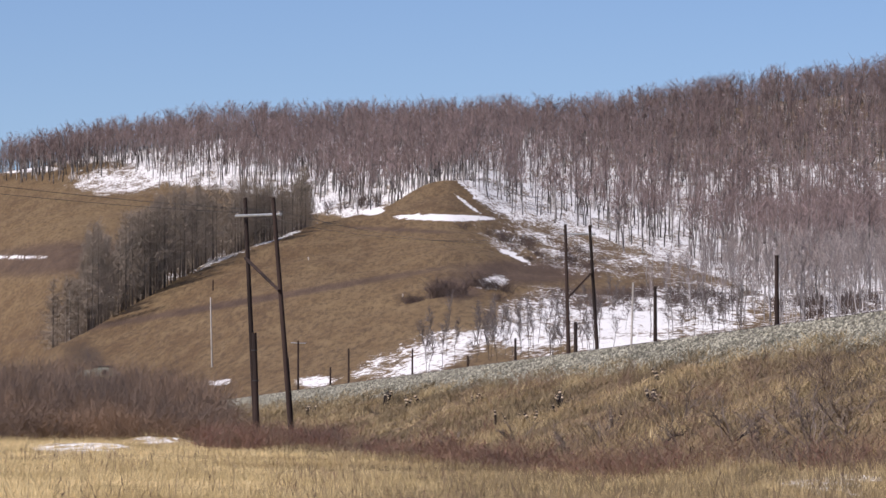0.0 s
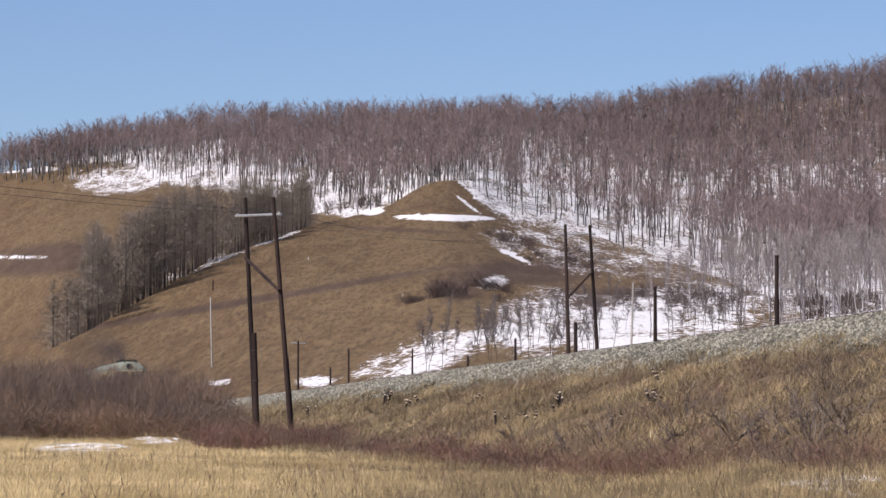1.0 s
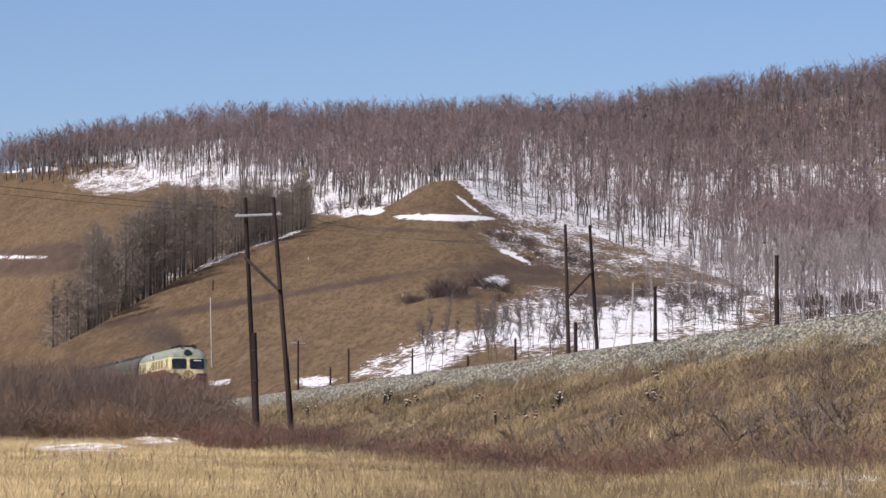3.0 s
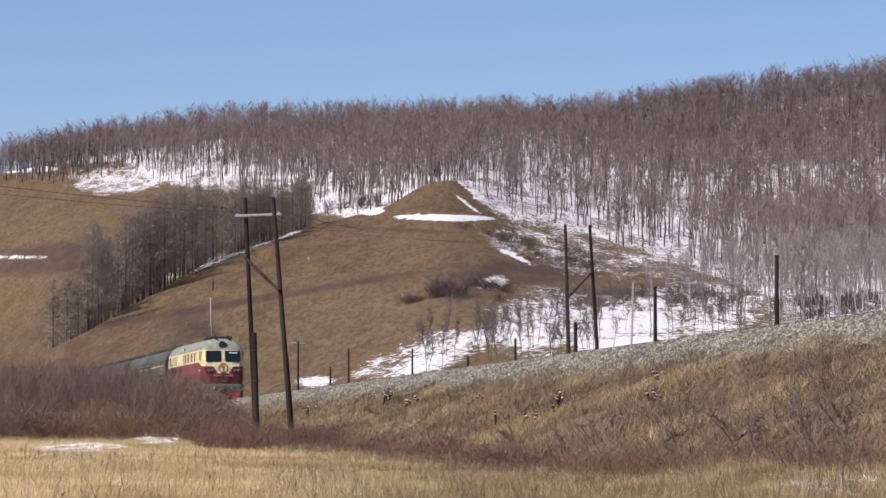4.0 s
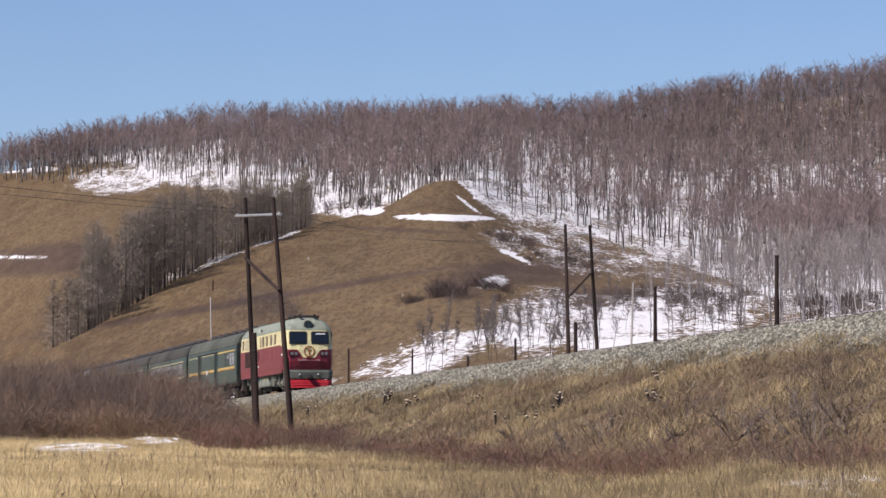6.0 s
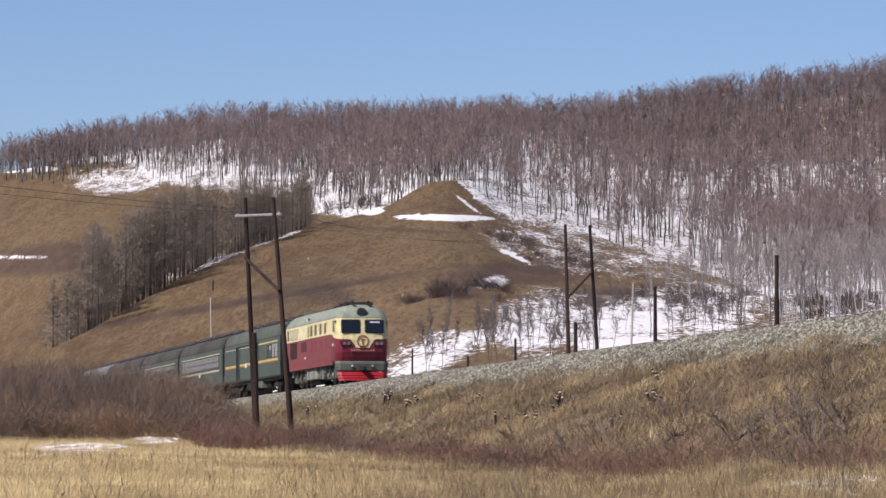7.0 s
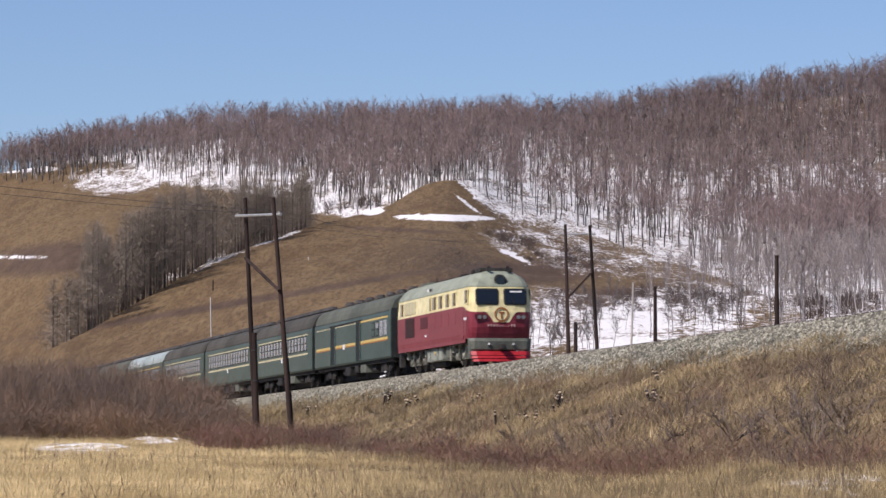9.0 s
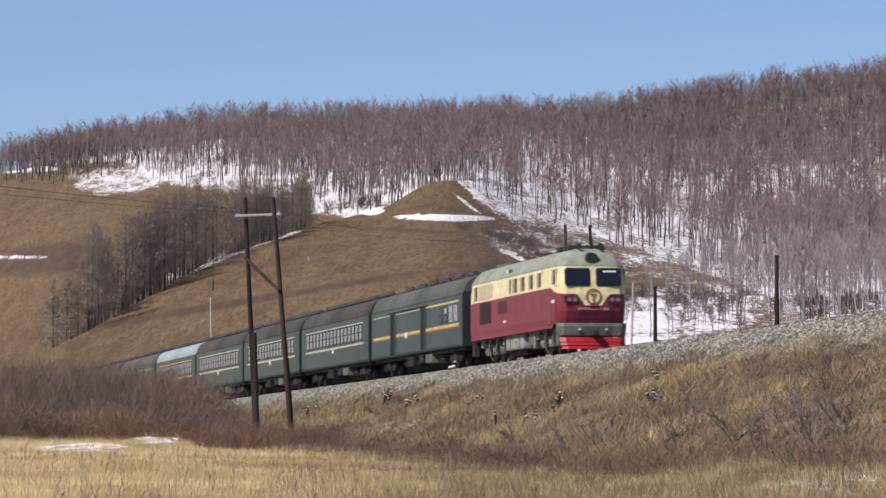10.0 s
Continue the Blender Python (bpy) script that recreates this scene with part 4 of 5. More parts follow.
def wheel_set(parent, x, r, gauge=0.75):
    bm = bmesh.new()
    for s in (-1, 1):
        tube(bm, (0, s * (gauge - 0.05), 0), (0, s * (gauge + 0.085), 0), r, r - 0.008, 24)
        tube(bm, (0, s * (gauge - 0.08), 0), (0, s * (gauge - 0.05), 0), r + 0.028, r + 0.028, 24)
        tube(bm, (0, s * (gauge + 0.085), 0), (0, s * (gauge + 0.16), 0), r * 0.32, r * 0.28, 12)
        for k in range(5):
            a = k * math.tau / 5
            tube(bm, (math.cos(a) * r * 0.62, s * (gauge + 0.085), math.sin(a) * r * 0.62), (math.cos(a) * r * 0.62, s * (gauge + 0.10), math.sin(a) * r * 0.62), r * 0.13, r * 0.13, 8)
    tube(bm, (0, -gauge, 0), (0, gauge, 0), 0.09, 0.09, 10)
    ob = part("wheel_set", bm, M_TREAD, parent)
    ob.location = (x, 0, r)
    return ob


WHEELS = []   # wheel set, x, radius


def loco_bogie(thing, cx):
    """Three-axle bogie: cranked side frames, axle boxes between coil springs, dampers, brake and sand gear."""
    bm = bmesh.new()
    box(bm, cx - 2.2, cx + 2.2, -0.95, 0.95, 0.7, 0.9)
    for s in (-1, 1):
        for a, b, z0, z1 in ((-2.45, -1.35, 0.78, 0.94), (-1.35, -0.45, 0.66, 0.86), (-0.45, 0.45, 0.78, 0.94), (0.45, 1.35, 0.66, 0.86), (1.35, 2.45, 0.78, 0.94)):
            box(bm, cx + a, cx + b, s * 1.06 - 0.06, s * 1.06 + 0.06, z0, z1, 0.02)
    bog = part("bogie", bm, M_BOGIE, thing, "dusty grey bogie frame")
    for s in (-1, 1):
        for dx in (-1.8, 0, 1.8):
            bm = boxed(cx + dx - 0.19, cx + dx + 0.19, s * 1.16 - 0.10, s * 1.16 + 0.10, 0.34, 0.68, 0.04)
            tube(bm, (cx + dx, s * 1.24, 0.525), (cx + dx, s * 1.31, 0.525), 0.15, 0.13, 12)
            part("axle_box", bm, M_BOGIE, bog)
            for e in (-0.34, 0.34):
                bm = bmesh.new()
                for k in range(5):
                    tube(bm, (cx + dx + e, s * 1.15, 0.36 + 0.095 * k), (cx + dx + e, s * 1.15, 0.41 + 0.095 * k), 0.095, 0.095, 10)
                tube(bm, (cx + dx + e, s * 1.15, 0.34), (cx + dx + e, s * 1.15, 0.84), 0.055, 0.055, 8)
                part("coil_spring", bm, M_BOGIE, bog)
        for dx in (-0.9, 0.9):
            part("damper", tubed((cx + dx - 0.35, s * 1.29, 0.42), (cx + dx + 0.18, s * 1.29, 1.08), 0.05, 0.04, 8), M_TANK, bog)
            part("brake_cylinder", tubed((cx + dx - 0.2, s * 1.2, 1.0), (cx + dx + 0.25, s * 1.2, 1.0), 0.13, 0.13, 12), M_BOGIE, bog)
            part("brake_hanger", boxed(cx + dx + 0.3, cx + dx + 0.38, s * 1.14 - 0.04, s * 1.14 + 0.04, 0.25, 0.8), M_DARK, bog)
        for a, b in ((-2.78, -2.5), (2.5, 2.78)):
            part("sand_box", boxed(cx + a, cx + b, s * 1.18 - 0.16, s * 1.18 + 0.16, 0.72, 1.14, 0.04), M_TANK, bog)
            part("sand_pipe", tubed((cx + (a + b) / 2, s * 1.1, 0.74), (cx + (a + b) / 2 + (0.16 if a < 0 else -0.16), s * 0.8, 0.1), 0.025, 0.02, 6), M_BOGIE, bog)
    for dx in (-1.8, 0, 1.8):
        WHEELS.append((wheel_set(bog, cx + dx, 0.525), cx + dx, 0.525))


def plate(name, thing, pts, x, thick, mat, label=""):
    """A flat plate facing forward, with its outline in y, z."""
    return part(name, shell([[(x, y, z) for y, z in pts], [(x + thick, y, z) for y, z in pts]]), mat, thing, label)


def rounded(y0, y1, z0, z1, r):
    """Outline of a rectangle with rounded corners, in y and z."""
    pts = []
    for cy, cz, a0 in ((y1 - r, z0 + r, -90), (y1 - r, z1 - r, 0), (y0 + r, z1 - r, 90), (y0 + r, z0 + r, 180)):
        pts += [(cy + r * math.cos(radians(a0 + 30 * k)), cz + r * math.sin(radians(a0 + 30 * k))) for k in range(4)]
    return pts


def locomotive():
    thing = new("diesel_locomotive")
    edge = lambda x: float(np.interp(x, (-2.6, -1.6, -0.8, 0.0), (2.96, 2.94, 2.72, 2.62)))
    part("lower_body", shell([loco_ring(1.3, 1.60, 0.26), loco_ring(1.55, 1.62, 0.14), loco_ring(1.85, 1.62, 0.03), loco_ring(2.1, 1.62, 0.0), loco_ring(0, zf=edge)]), M_RED, thing, "maroon lower body panels")
    part("upper_body", shell([loco_ring(0, 1.61, zf=edge), loco_ring(3.0, 1.61, 0.03), loco_ring(3.4, 1.59, 0.09), loco_ring(3.90, 1.55, 0.17)]), M_CREAM, thing, "cream upper body band")
    part("roof", shell([loco_ring(3.90, 1.57, 0.15), loco_ring(3.95, 1.56, 0.18), loco_ring(4.14, 1.46, 0.30), loco_ring(4.36, 1.28, 0.46), loco_ring(4.58, 1.02, 0.75), loco_ring(4.72, 0.62, 1.2)]), M_ROOFGREY, thing, "grey-green curved roof")
    # windscreens in raked surrounds
    for s in (-1, 1):
        y0, y1 = sorted((s * 0.13, s * 1.30))
        ring = lambda d, x, g: [(x(z) + d, y, z) for y, z in rounded(y0 + g, y1 - g, 2.97 + g, 3.80 - g, 0.11)]
        rake = lambda z: 0.105 - (z - 2.6) * 0.145
        pane = part("windscreen", shell([ring(-0.03, rake, 0.0), ring(0.045, rake, 0.0), ring(0.06, rake, 0.02)]), M_RUBBER, thing, "black rubber windscreen surround")
        part("pane", shell([ring(0.05, rake, 0.07), ring(0.075, rake, 0.07)]), M_GLASS, pane, "dark glass")
        if s > 0:
            part("visor", shell([[(rake(z) + 0.08, y, z) for y, z in ((0.45, 3.60), (1.05, 3.60), (1.05, 3.68), (0.45, 3.68))], [(rake(z) + 0.085, y, z) for y, z in ((0.45, 3.60), (1.05, 3.60), (1.05, 3.68), (0.45, 3.68))]]), M_WHITE, pane, "pale sun visor strip")
        part("wiper", tubed((0.15, s * 0.7, 2.95), (0.12, s * 0.50, 3.35), 0.012, 0.01, 6), M_DARK, thing)
        # headlamp housings with two lamps each
        hous = plate("headlamp", thing, [(s * 0.66, 2.22), (s * 1.34, 2.24), (s * 1.38, 2.50), (s * 0.98, 2.54), (s * 0.74, 2.46)], 0.06, 0.09, M_PANEL, "dark headlamp housing")
        for y in (0.86, 1.12):
            part("lens", tubed((0.13, s * y, 2.36), (0.165, s * y, 2.36), 0.105, 0.10, 14), M_LENS, hous, "round glass lamp")
        # grab rails beside the cab
        part("handrail", tubed((-0.45, s * 1.66, 1.5), (-0.45, s * 1.66, 2.5), 0.016, 0.016, 6), M_RED, thing)
    # cream apron with the emblem
    plate("apron", thing, [(-0.95, 2.64), (-0.72, 2.58), (-0.52, 2.30), (-0.40, 2.10), (0.40, 2.10), (0.52, 2.30), (0.72, 2.58), (0.95, 2.64)], 0.06, 0.055, M_CREAM, "cream front apron")
    bm = bmesh.new()
    for k in range(28):
        a0, a1 = k * math.tau / 28, (k + 1) * math.tau / 28
        q = [(0.125, math.cos(a) * r, 2.50 + math.sin(a) * r) for r, a in ((0.29, a0), (0.36, a0), (0.36, a1), (0.29, a1))]
        q2 = [(0.15, y, z) for _, y, z in q]
        v = [bm.verts.new(p) for p in q + q2]
        for f in ((0, 1, 2, 3), (4, 5, 6, 7), (0, 1, 5, 4), (2, 3, 7, 6)):
            bm.faces.new([v[i] for i in f])
    box(bm, 0.125, 0.15, -0.04, 0.04, 2.28, 2.58)
    box(bm, 0.125, 0.15, -0.13, 0.13, 2.56, 2.63)
    box(bm, 0.125, 0.15, -0.17, 0.17, 2.12, 2.18)
    part("emblem", bm, surface("emblem_red", (0.30, 0.095, 0.025), (0.38, 0.13, 0.04), 0.5, 0.4), thing, "round red-brown emblem ring")
    # number: plain pale bars
    for k, w in enumerate((0.07, 0.07, 0.04, 0.04, 0.04, 0.04, 0.07, 0.07, 0.07, 0.07)):
        y = 0.66 - 0.147 * k
        part("number_bar", boxed(0.10, 0.125, y - w / 2, y + w / 2, 1.89, 2.0 if w > 0.06 else 1.96), M_NUMBER, thing)
    # buffer beam, coupler, plough
    ring = lambda z, f, h: [(f - 0.5, h), (f - 0.2, h), (f, h * 0.84), (f + 0.05, 0.5), (f + 0.05, -0.5), (f, -h * 0.84), (f - 0.2, -h), (f - 0.5, -h)]
    part("buffer_beam", shell([[(x, y, z) for x, y in ring(z, f, h)] for z, f, h in ((0.70, -0.16, 1.5), (0.76, -0.09, 1.56), (1.16, -0.04, 1.60), (1.31, -0.09, 1.60))]), M_BUFFER, thing, "dusty grey buffer beam")
    part("coupler", boxed(-0.1, 0.50, -0.14, 0.14, 0.74, 1.02, 0.05), M_DARK, thing)
    for y in (-0.62, 0.62):
        part("air_hose", tubed((0.0, y, 1.0), (0.06, y, 0.74), 0.022, 0.02, 8), M_DARK, thing)
        part("hose_cock", boxed(-0.02, 0.08, y - 0.04, y + 0.04, 0.98, 1.06), M_WHITE, thing)
    for z0, z1, f, h in ((0.14, 0.28, 0.12, 1.40), (0.30, 0.44, 0.08, 1.46), (0.46, 0.66, 0.0, 1.50)):
        part("plough_blade", shell([[(x, y, z) for x, y in ring(z, f + (z1 - z) * 0.5, h)] for z in (z0, z1)]), M_PLOUGH, thing, "bright red plough blade")
    # side windows, louvres, panels
    for s in (-1, 1):
        def flush(name, x0, x1, z0, z1, mat, depth=0.02, y=1.61, label="", parent=thing):
            return part(name, boxed(x0, x1, min(s * (y - 0.02), s * (y + depth)), max(s * (y - 0.02), s * (y + depth)), z0, z1), mat, parent, label)
        for x0, x1 in ((-1.30, -0.55), (-4.55, -3.65), (-6.4, -5.4), (-8.35, -7.3), (-10.1, -9.0), (-10.9, -10.45), (-19.5, -18.6)):
            w = flush("side_window", x0 - 0.09, x1 + 0.09, 3.02, 3.80, M_CREAM, 0.012, 1.605)
            # pale rear half of each window: the glass's reflection painted as colour
            xm = x0 + 0.42 * (x1 - x0)
            flush("pane", xm, x1, 3.08, 3.74, M_GLASS, 0.02, 1.60, "dark glass", w)
            flush("pane_reflection", x0, xm, 3.08, 3.74, M_REFLECT, 0.024, 1.60, "pale grey reflection painted on the glass", w)
        for k in range(4):
            flush("vent_panel", -18.2 + 0.85 * k, -17.5 + 0.85 * k, 3.10, 3.76, M_PALESTRIPE, 0.03, 1.61, "yellowish ventilation panel")
        grille = flush("radiator_grille", -18.0, -15.2, 1.85, 2.92, M_PANEL, 0.012, 1.62, "dark radiator grille")
        for k in range(12):
            flush("slat", -17.9, -15.3, 1.90 + k * 0.083, 1.93 + k * 0.083, M_DARK, 0.03, 1.625, "", grille)
        flush("side_panel", -13.5, -11.4, 2.2, 2.8, M_PANEL, 0.012, 1.62, "dark maroon filter panel")
        for x0 in (-10.1, -8.35, -6.4, -4.55):
            flush("lower_panel", x0, x0 + 0.95, 2.1, 2.75, M_RED, 0.012, 1.62)
        flush("door", -2.3, -1.5, 1.3, 2.66, M_RED, 0.01, 1.62, "maroon cab door")
        flush("number_bar", -1.35, -0.75, 2.25, 2.38, M_WHITE, 0.012, 1.62)
        flush("number_bar", -12.2, -11.6, 1.75, 1.85, M_WHITE, 0.012, 1.62)
        hatch = flush("roof_hatch", -12.3, -10.9, 4.10, 4.28, M_ROOFGREY, 0.02, 1.46)
        flush("hatch_cover", -12.1, -11.6, 4.10, 4.26, M_WHITE, 0.05, 1.46, "pale raised hatch cover", hatch)
        flush("hatch_vent", -11.5, -11.0, 4.12, 4.26, M_DARK, 0.04, 1.46, "dark vent", hatch)
        flush("side_skirt", -20.25, -1.2, 1.12, 1.31, M_RED, 0.0, 1.60, "maroon side skirt")
        part("step", boxed(-0.75, -0.25, min(s * 1.3, s * 1.55), max(s * 1.3, s * 1.55), 0.3, 1.05), M_BUFFER, thing)
        part("rear_step", boxed(-20.2, -19.7, min(s * 1.3, s * 1.55), max(s * 1.3, s * 1.55), 0.35, 1.05), M_DARK, thing)
    tank = part("fuel_tank", boxed(-12.6, -8.6, -1.42, 1.42, 0.42, 1.14, 0.10), M_TANK, thing, "grey-green fuel tank")
    for s in (-1, 1):
        part("filler", tubed((-10.2, s * 1.40, 0.85), (-10.2, s * 1.47, 0.85), 0.09, 0.08, 10), M_STRIPE, tank, "yellow filler cap")
        for x in (-11.6, -9.4):
            part("strap", boxed(x - 0.04, x + 0.04, s * 1.43 - 0.02, s * 1.43 + 0.02, 0.5, 1.08), M_BUFFER, tank)
        part("air_reservoir", tubed((-12.4, s * 1.0, 0.30), (-8.8, s * 1.0, 0.30), 0.16, 0.16, 12), M_DARK, thing)
        part("underframe_pipe", tubed((-19.5, s * 1.3, 1.12), (-1.0, s * 1.3, 1.12), 0.03, 0.03, 6), M_BUFFER, thing)
        part("side_ladder", boxed(-6.25, -5.95, s * 1.40 - 0.03, s * 1.40 + 0.03, 0.35, 1.15), M_BOGIE, thing)
    # plain dark box added to stand for the shade beneath the frame
    part("under_loco_shade", boxed(-20.0, -0.6, -0.42, 0.42, 0.28, 0.95), M_DARK, thing, "dark box added for the shade under the frame")
    part("battery_box", boxed(-7.5, -6.6, -1.4, 1.4, 0.5, 1.1, 0.05), M_BUFFER, thing)
    part("underframe", boxed(-20.2, -0.4, -1.2, 1.2, 0.95, 1.2), M_DARK, thing)
    loco_bogie(thing, -16.2)
    loco_bogie(thing, -3.3)
    # roof gear
    dome = part("roof_headlamp", tubed((-1.1, 0, 4.26), (-0.14, 0, 4.20), 0.32, 0.30, 18), M_DARK, thing, "dark recessed roof headlamp")
    part("lens", tubed((-0.15, 0, 4.2), (-0.11, 0, 4.2), 0.24, 0.24, 16), M_GLASS, dome, "unlit lamp glass")
    for x in (-1.5, -2.2, -3.4):
        part("roof_rail", boxed(x - 0.25, x + 0.25, -0.85, 0.85, 4.68, 4.90, 0.05), M_DARK, thing)
    for y in (-0.5, 0.45):
        part("horn", tubed((-1.2, y, 4.80), (-0.55, y, 4.84), 0.04, 0.11, 10), M_DARK, thing)
    part("walkway", boxed(-19.8, -3.8, -0.42, 0.42, 4.70, 4.80), M_DARK, thing)
    part("exhaust_stack", boxed(-9.2, -8.4, -0.3, 0.3, 4.66, 4.92, 0.04), M_DARK, thing)
    for x in (-18.2, -16.2):
        fan = part("roof_fan", tubed((x, 0, 4.64), (x, 0, 4.84), 0.7, 0.72, 20), M_BUFFER, thing)
        part("fan_guard", tubed((x, 0, 4.84), (x, 0, 4.86), 0.6, 0.6, 16), M_DARK, fan)
    return tagged(thing, "maroon and cream diesel locomotive with a grey roof, hauling the train", "locomotive")


def coach_bogie(thing, cx):
    bm = bmesh.new()
    for s in (-1, 1):
        box(bm, cx - 1.75, cx + 1.75, s * 1.02 - 0.07, s * 1.02 + 0.07, 0.5, 0.75, 0.03)
        for dx in (-1.2, 1.2):
            box(bm, cx + dx - 0.22, cx + dx + 0.22, s * 1.1 - 0.09, s * 1.1 + 0.09, 0.28, 0.62, 0.03)
            tube(bm, (cx + dx - 0.32, s * 1.08, 0.45), (cx + dx - 0.32, s * 1.08, 0.8), 0.09, 0.09, 8)
            tube(bm, (cx + dx + 0.32, s * 1.08, 0.45), (cx + dx + 0.32, s * 1.08, 0.8), 0.09, 0.09, 8)
        for dx in (-0.25, 0.25):
            tube(bm, (cx + dx, s * 1.12, 0.35), (cx + dx, s * 1.12, 0.85), 0.13, 0.13, 10)
    box(bm, cx - 0.35, cx + 0.35, -1.1, 1.1, 0.55, 0.9)
    bog = part("bogie", bm, M_DARK, thing)
    for dx in (-1.2, 1.2):
        WHEELS.append((wheel_set(bog, cx + dx, 0.4575), cx + dx, 0.4575))


def car_shell(thing, L, roof_mat, roof_label):
    prof = [(1.50, 1.0), (1.552, 1.1), (1.552, 2.0), (1.552, 3.45), (1.535, 3.62)]
    sec = lambda x: [(x, y, z) for y, z in prof] + [(x, -y, z) for y, z in reversed(prof)]
    part("body", shell([sec(-L), sec(-L * 0.5), sec(0)]), M_GREEN, thing)
    rp = [(1.56, 3.62), (1.56, 3.70), (1.50, 3.95), (1.35, 4.24), (1.07, 4.46), (0.65, 4.60), (0.0, 4.64)]
    rs = lambda x, k: [(x, y * k, 3.62 + (z - 3.62) * k) for y, z in rp] + [(x, -y * k, 3.62 + (z - 3.62) * k) for y, z in reversed(rp[:-1])]
    part("roof", shell([rs(-L + 0.02, 0.94), rs(-L + 0.35, 1.0), rs(-0.35, 1.0), rs(-0.02, 0.94)]), roof_mat, thing, roof_label)
    for x0, x1 in ((-L - 0.5, -L), (0, 0.5)):
        part("gangway", boxed(x0, x1, -0.62, 0.62, 1.05, 3.45, 0.08), M_RUBBER, thing, "black rubber gangway bellows")
        part("coupler", boxed(x0 - 0.05, x1 + 0.05, -0.12, 0.12, 0.75, 1.0), M_DARK, thing)
    for x0, x1 in ((-L - 0.03, -L + 0.01), (-0.01, 0.03)):
        part("end_wall", boxed(x0, x1, -1.50, 1.50, 1.0, 3.75), M_RUBBER, thing, "dark end wall")
    part("underframe", boxed(-L + 0.2, -0.2, -1.35, 1.35, 0.82, 1.04), M_DARK, thing)
    # one dark box added for the shade under the car, closing the view through
    part("under_car_shade", boxed(-L + 0.9, -0.9, -0.5, 0.5, 0.13, 0.84), M_DARK, thing, "dark box added for the shade under the car")
    for x0 in (-L * 0.5 - 5.2, -L * 0.5 + 5.0):
        part("air_reservoir", tubed((x0, -0.95, 0.6), (x0 + 1.3, -0.95, 0.6), 0.2, 0.2, 12), M_DARK, thing)
        part("battery_box", boxed(x0 - 0.3, x0 + 0.9, 0.6, 1.3, 0.45, 0.84, 0.03), M_DARK, thing)
    for x0, x1, z0 in ((-L * 0.5 - 3.0, -L * 0.5 - 1.2, 0.35), (-L * 0.5 + 0.4, -L * 0.5 + 1.6, 0.45), (-L * 0.5 + 2.4, -L * 0.5 + 4.2, 0.4)):
        part("equipment_box", boxed(x0, x1, -1.38, 1.38, z0, 0.86, 0.04), M_BUFFER if x0 > -L * 0.5 + 2 else M_DARK, thing)
    coach_bogie(thing, -3.6)
    coach_bogie(thing, -L + 3.6)


def stripes(thing, L, s, spans, z0, z1, mat):
    for a, b in spans:
        part("stripe", boxed(a, b, min(s * 1.548, s * 1.558), max(s * 1.548, s * 1.558), z0, z1), mat, thing)


def side_bits(thing, L, s):
    part("side_plate", boxed(-L * 0.5 - 0.5, -L * 0.5 + 0.1, min(s * 1.548, s * 1.565), max(s * 1.548, s * 1.565), 1.78, 2.02), M_WHITE, thing, "white destination plate")
    for x in (-1.0, -L + 1.0):
        part("end_door", boxed(x - 0.42, x + 0.42, min(s * 1.54, s * 1.56), max(s * 1.54, s * 1.56), 1.1, 3.3), M_GREEN, thing)


def ventilators(thing, L, step):
    part("roof_board", boxed(-L + 0.6, -0.6, -0.42, 0.42, 4.61, 4.70), M_DARK, thing, "dark running board on the roof")
    x = -1.2
    while x > -L + 1:
        vent = part("roof_ventilator", tubed((x, 0, 4.57), (x, 0, 4.80), 0.19, 0.19, 10), M_DARK, thing)
        part("cap", tubed((x, 0, 4.79), (x, 0, 5.00), 0.37, 0.20, 10), M_VENT, vent)
        x -= step


def passenger_coach(L, roof_mat=None, roof_label="grey-brown coach roof", stripe=None, label="", vents=1.35):
    thing = new("passenger_coach")
    car_shell(thing, L, roof_mat or M_COACHROOF, roof_label)
    glass, frames = None, None
    for s in (-1, 1):
        stripes(thing, L, s, [(-L + 1.7, -1.7)], 3.24, 3.31, stripe or M_PALESTRIPE)
        stripes(thing, L, s, [(-L + 1.7, -1.7)], 2.02, 2.14, stripe or M_PALESTRIPE)
        n = 16
        for k in range(n):
            x = -L + 2.6 + (L - 5.2) * k / (n - 1)
            y = s * 1.55
            fr = boxed(x - 0.46, x + 0.46, min(y, y + s * 0.012), max(y, y + s * 0.012), 2.26, 3.20)
            if k == 0:
                frames = part("window", fr, M_RUBBER, thing, "dark window frame")
                panes = []
                for z0, z1 in ((2.32, 2.70), (2.76, 3.14)):
                    panes.append(part("pane", boxed(x - 0.33, x + 0.33, min(y, y + s * 0.022), max(y, y + s * 0.022), z0, z1), M_CURTAIN, frames, "curtained glass"))
                first = x
            else:
                fr.free()
                w = new("window", frames.data)
                w.parent, w.location = thing, (x - first, 0, 0)
                tagged(w, "dark window frame")
                for p in panes:
                    q = new("pane", p.data)
                    q.parent = w
                    tagged(q, "curtained glass")
        side_bits(thing, L, s)
    ventilators(thing, L, vents)
    return tagged(thing, label or "dark green passenger coach with a row of curtained windows", "railway car", group="coaches")


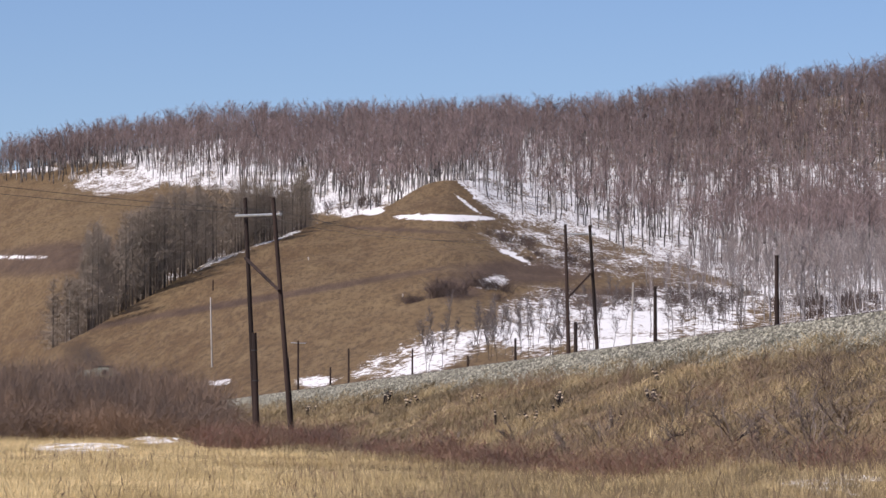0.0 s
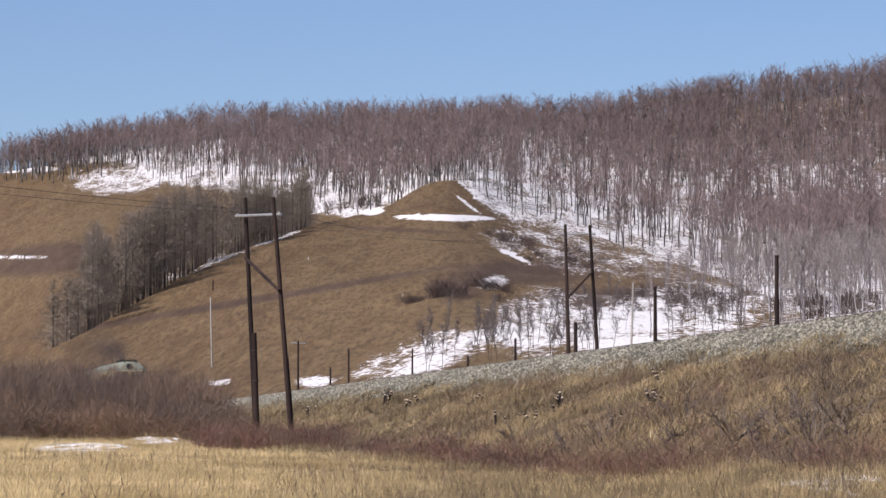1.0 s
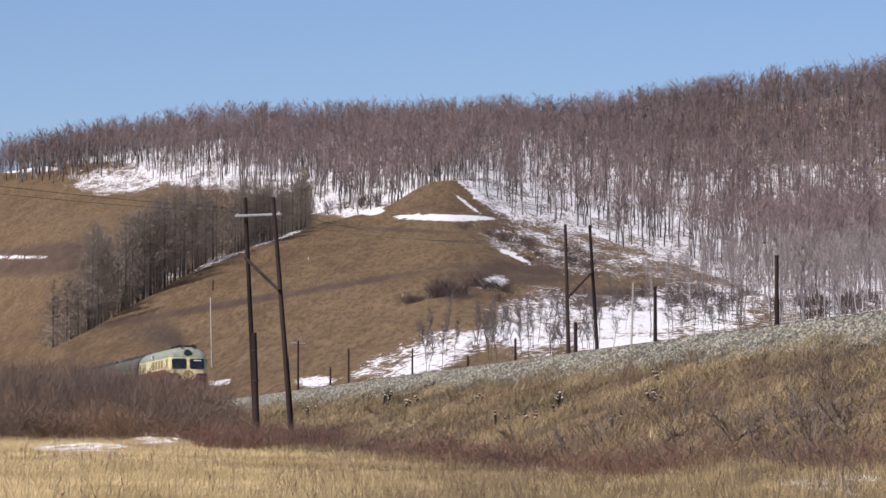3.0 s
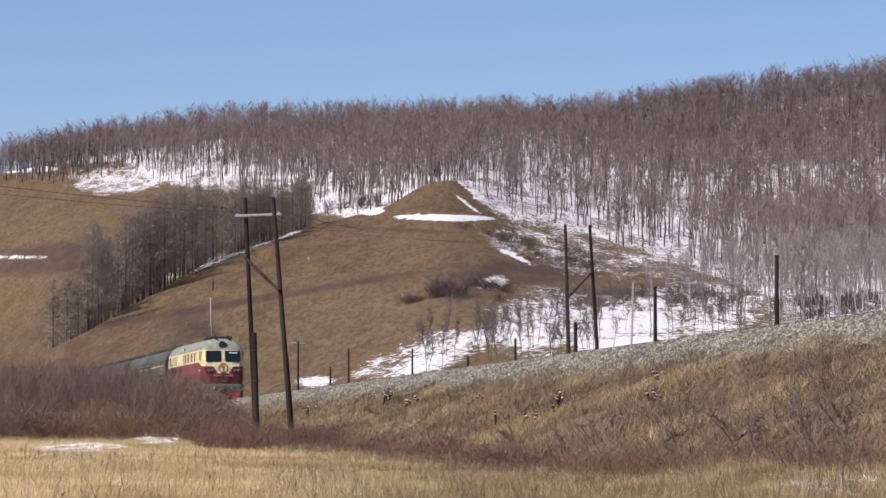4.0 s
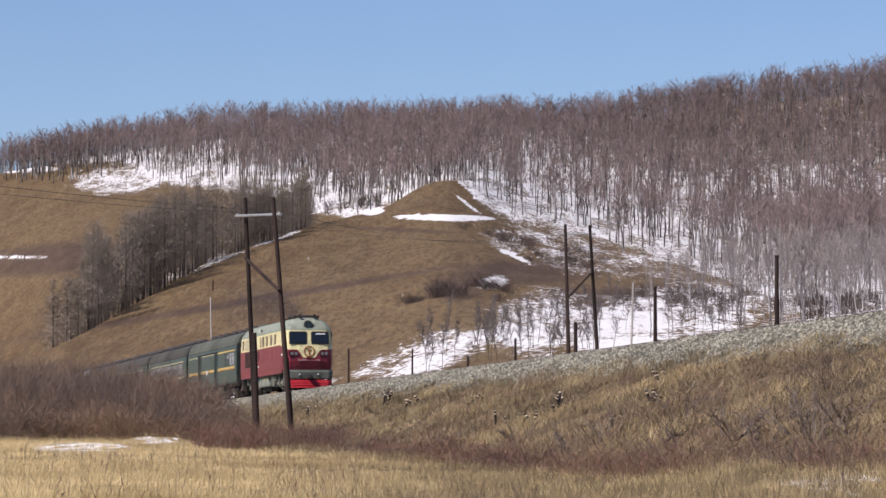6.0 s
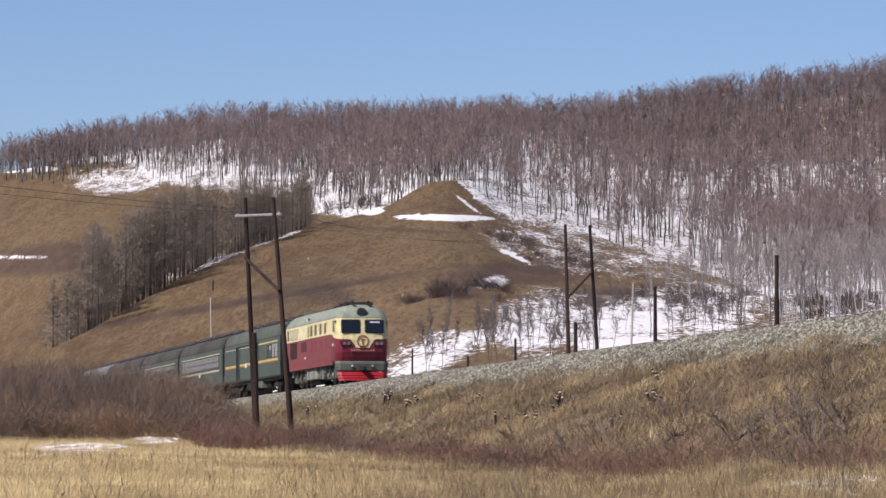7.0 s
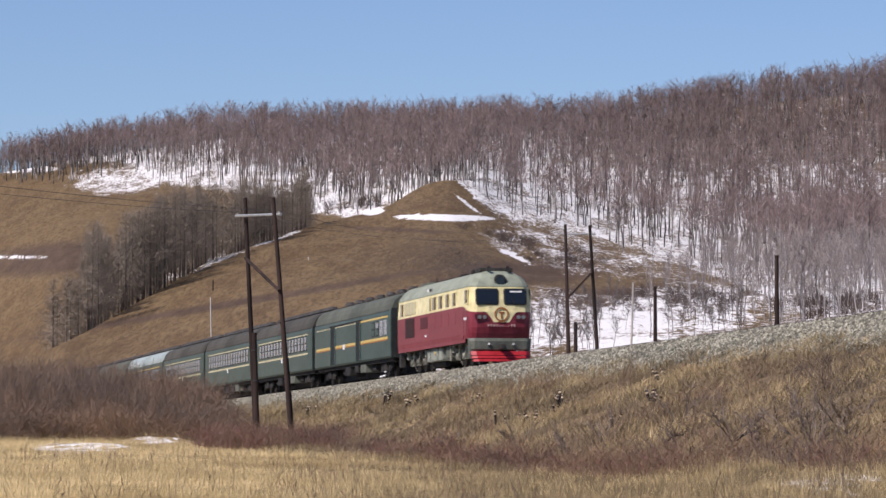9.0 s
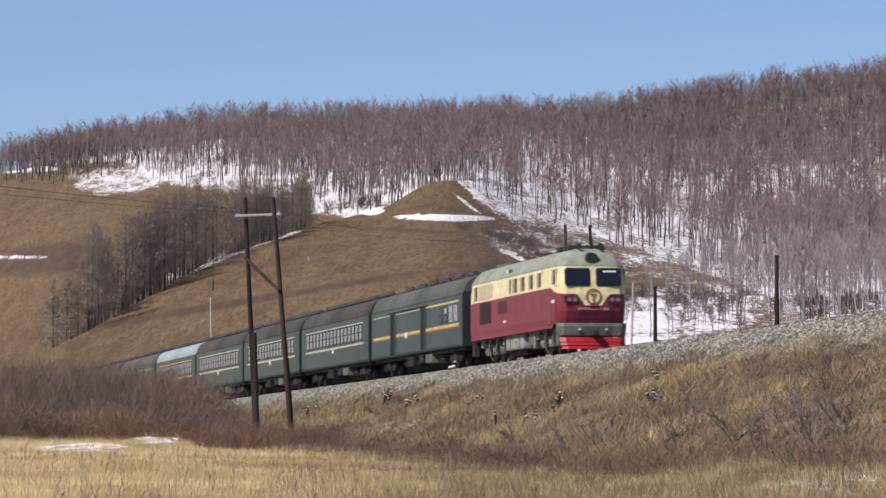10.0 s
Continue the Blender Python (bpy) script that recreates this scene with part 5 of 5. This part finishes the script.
def baggage_car(L):
    thing = new("baggage_car")
    car_shell(thing, L, M_GREENROOF, "dark grey-green curved roof")
    spans = [(-10.0, -0.9), (-19.0, -11.4), (-L + 0.6, -20.6)]
    for s in (-1, 1):
        stripes(thing, L, s, spans, 2.06, 2.2, M_STRIPE)
        stripes(thing, L, s, spans, 1.99, 2.055, M_ORANGE)
        stripes(thing, L, s, [spans[0]], 3.26, 3.36, M_STRIPE)
        stripes(thing, L, s, [(-19.0 + k * 0.95, -18.4 + k * 0.95) for k in range(8)] + [(-26.0 + k * 0.95, -25.4 + k * 0.95) for k in range(6)], 3.26, 3.34, M_PALESTRIPE)
        lo, hi = min(s * 1.55, s * 1.60), max(s * 1.55, s * 1.60)
        for x0, x1 in ((-11.4, -10.0), (-20.6, -19.0)):
            # flat dark plate: the shade inside the door opening put into colour
            bay = part("door_shade", boxed(x0, x1, min(s * 1.548, s * 1.556), max(s * 1.548, s * 1.556), 1.1, 3.32), M_RUBBER, thing, "dark plate for the shaded sliding door opening")
            for e in (x0, x1):
                part("door_post", boxed(e - 0.08, e + 0.08, lo, hi, 1.08, 3.36), M_GREEN, bay)
        part("door_rail", boxed(-21.0, -9.6, lo, hi, 3.38, 3.44), M_DARK, thing)
        for x in (-1.7, -3.0, -4.3, -5.6):
            y = s * 1.55
            w = part("window", boxed(x - 0.46, x + 0.46, min(y, y + s * 0.012), max(y, y + s * 0.012), 2.3, 3.14), M_RUBBER if x < -4 else M_FRAME, thing, "metal window frame")
            for z0, z1 in ((2.36, 2.68), (2.76, 3.08)):
                part("pane", boxed(x - 0.34, x + 0.34, min(y, y + s * 0.022), max(y, y + s * 0.022), z0, z1), M_GREEN if x < -5 or (x < -4 and z0 < 2.5) else M_CURTAIN, w, "pale curtained glass")
        part("side_plate", boxed(-16.2, -15.5, min(s * 1.548, s * 1.565), max(s * 1.548, s * 1.565), 1.9, 2.2), M_WHITE, thing, "white lettered plate")
    ventilators(thing, L, 3.6)
    ice = bmesh.new()
    for x, y, z, r in ((-4.0, -1.2, 0.06, 0.12), (-4.6, -1.25, 0.03, 0.11), (-3.9, -1.15, 0.30, 0.09), (-5.2, -1.2, 0.02, 0.08)):
        bmesh.ops.create_icosphere(ice, subdivisions=2, radius=r, matrix=Matrix.Translation((x, y, z)) @ Matrix.Diagonal((2.2, 0.8, 0.7, 1)))
    part("ice_lump", ice, M_WHITE, thing, "white ice caked under the drain")
    return tagged(thing, "dark green baggage car with yellow stripe and sliding doors", "railway car", group="coaches")


SPEED = 20.7
FRONTS = (23.0, 51.0, 77.0, 102.8, 128.4, 154.4, 180.5, 206.5, 232.5)
TRAIN = [(locomotive(), 0.0), (baggage_car(26.8), FRONTS[0])]
for k, f in enumerate(FRONTS[1:]):
    pale = k == 3
    TRAIN.append((passenger_coach(24.8, M_PALEROOF if pale else M_GREENROOF if k == 4 else None, "pale blue-grey coach roof" if pale else "dark grey-green roof" if k == 4 else "grey-brown coach roof", M_STRIPE if k in (3, 4) else None,
                                  "dark green coach with a pale roof and yellow stripes" if pale else "", 0.95 if k % 2 == 0 else 1.6), f))


M_SOOT = surface("exhaust_soot", (0.075, 0.062, 0.056), (0.13, 0.107, 0.098), 2.0, 1.0)


def exhaust_smoke():
    """Thin brown exhaust of fine flecks that trails back from the stack, puff behind puff."""
    thing = new("exhaust_smoke")
    for k in range(10):
        f = k / 9
        n = int(4200 + 4400 * math.sin(math.pi * min(1.0, f + 0.15)))
        c = np.array((-6.0 - 36.0 * f, 0.3 * f, 5.15 + 2.2 * f ** 0.6))
        P = c + rng.normal(0, 1, (n, 3)) * np.array((1.8 + 4.0 * f, 0.3 + 0.8 * f, 0.40 + 0.8 * f))
        s = 0.008 + 0.007 * rng.random((n, 1, 1))
        V = P[:, None, :] + s * rng.normal(0, 1, (n, 3, 3))
        ob = new("puff", mesh_of("puff", V.reshape(-1, 3), np.arange(3 * n).reshape(-1, 3), [M_SOOT]))
        ob.parent = thing
    return tagged(thing, "thin brown diesel exhaust trailing over the locomotive roof", "smoke")


TRAIN.append((exhaust_smoke(), 0.0))


def motions():
    turn = Euler((0, -math.atan(GRADE), math.atan2(DY, DX))).to_matrix().to_4x4()
    for thing, back in TRAIN:
        rows = []
        for k in range(11):
            rows.append((float(k), Matrix.Translation(station(SPEED * (10 - k) + back)) @ turn))
        walk(thing, rows)
    for ob, x, r in WHEELS:
        rows = [(k / 30, Matrix.Translation((x, 0, r)) @ Matrix.Rotation(SPEED * k / 30 / r, 4, "Y")) for k in range(301)]
        walk(ob, rows)


motions()
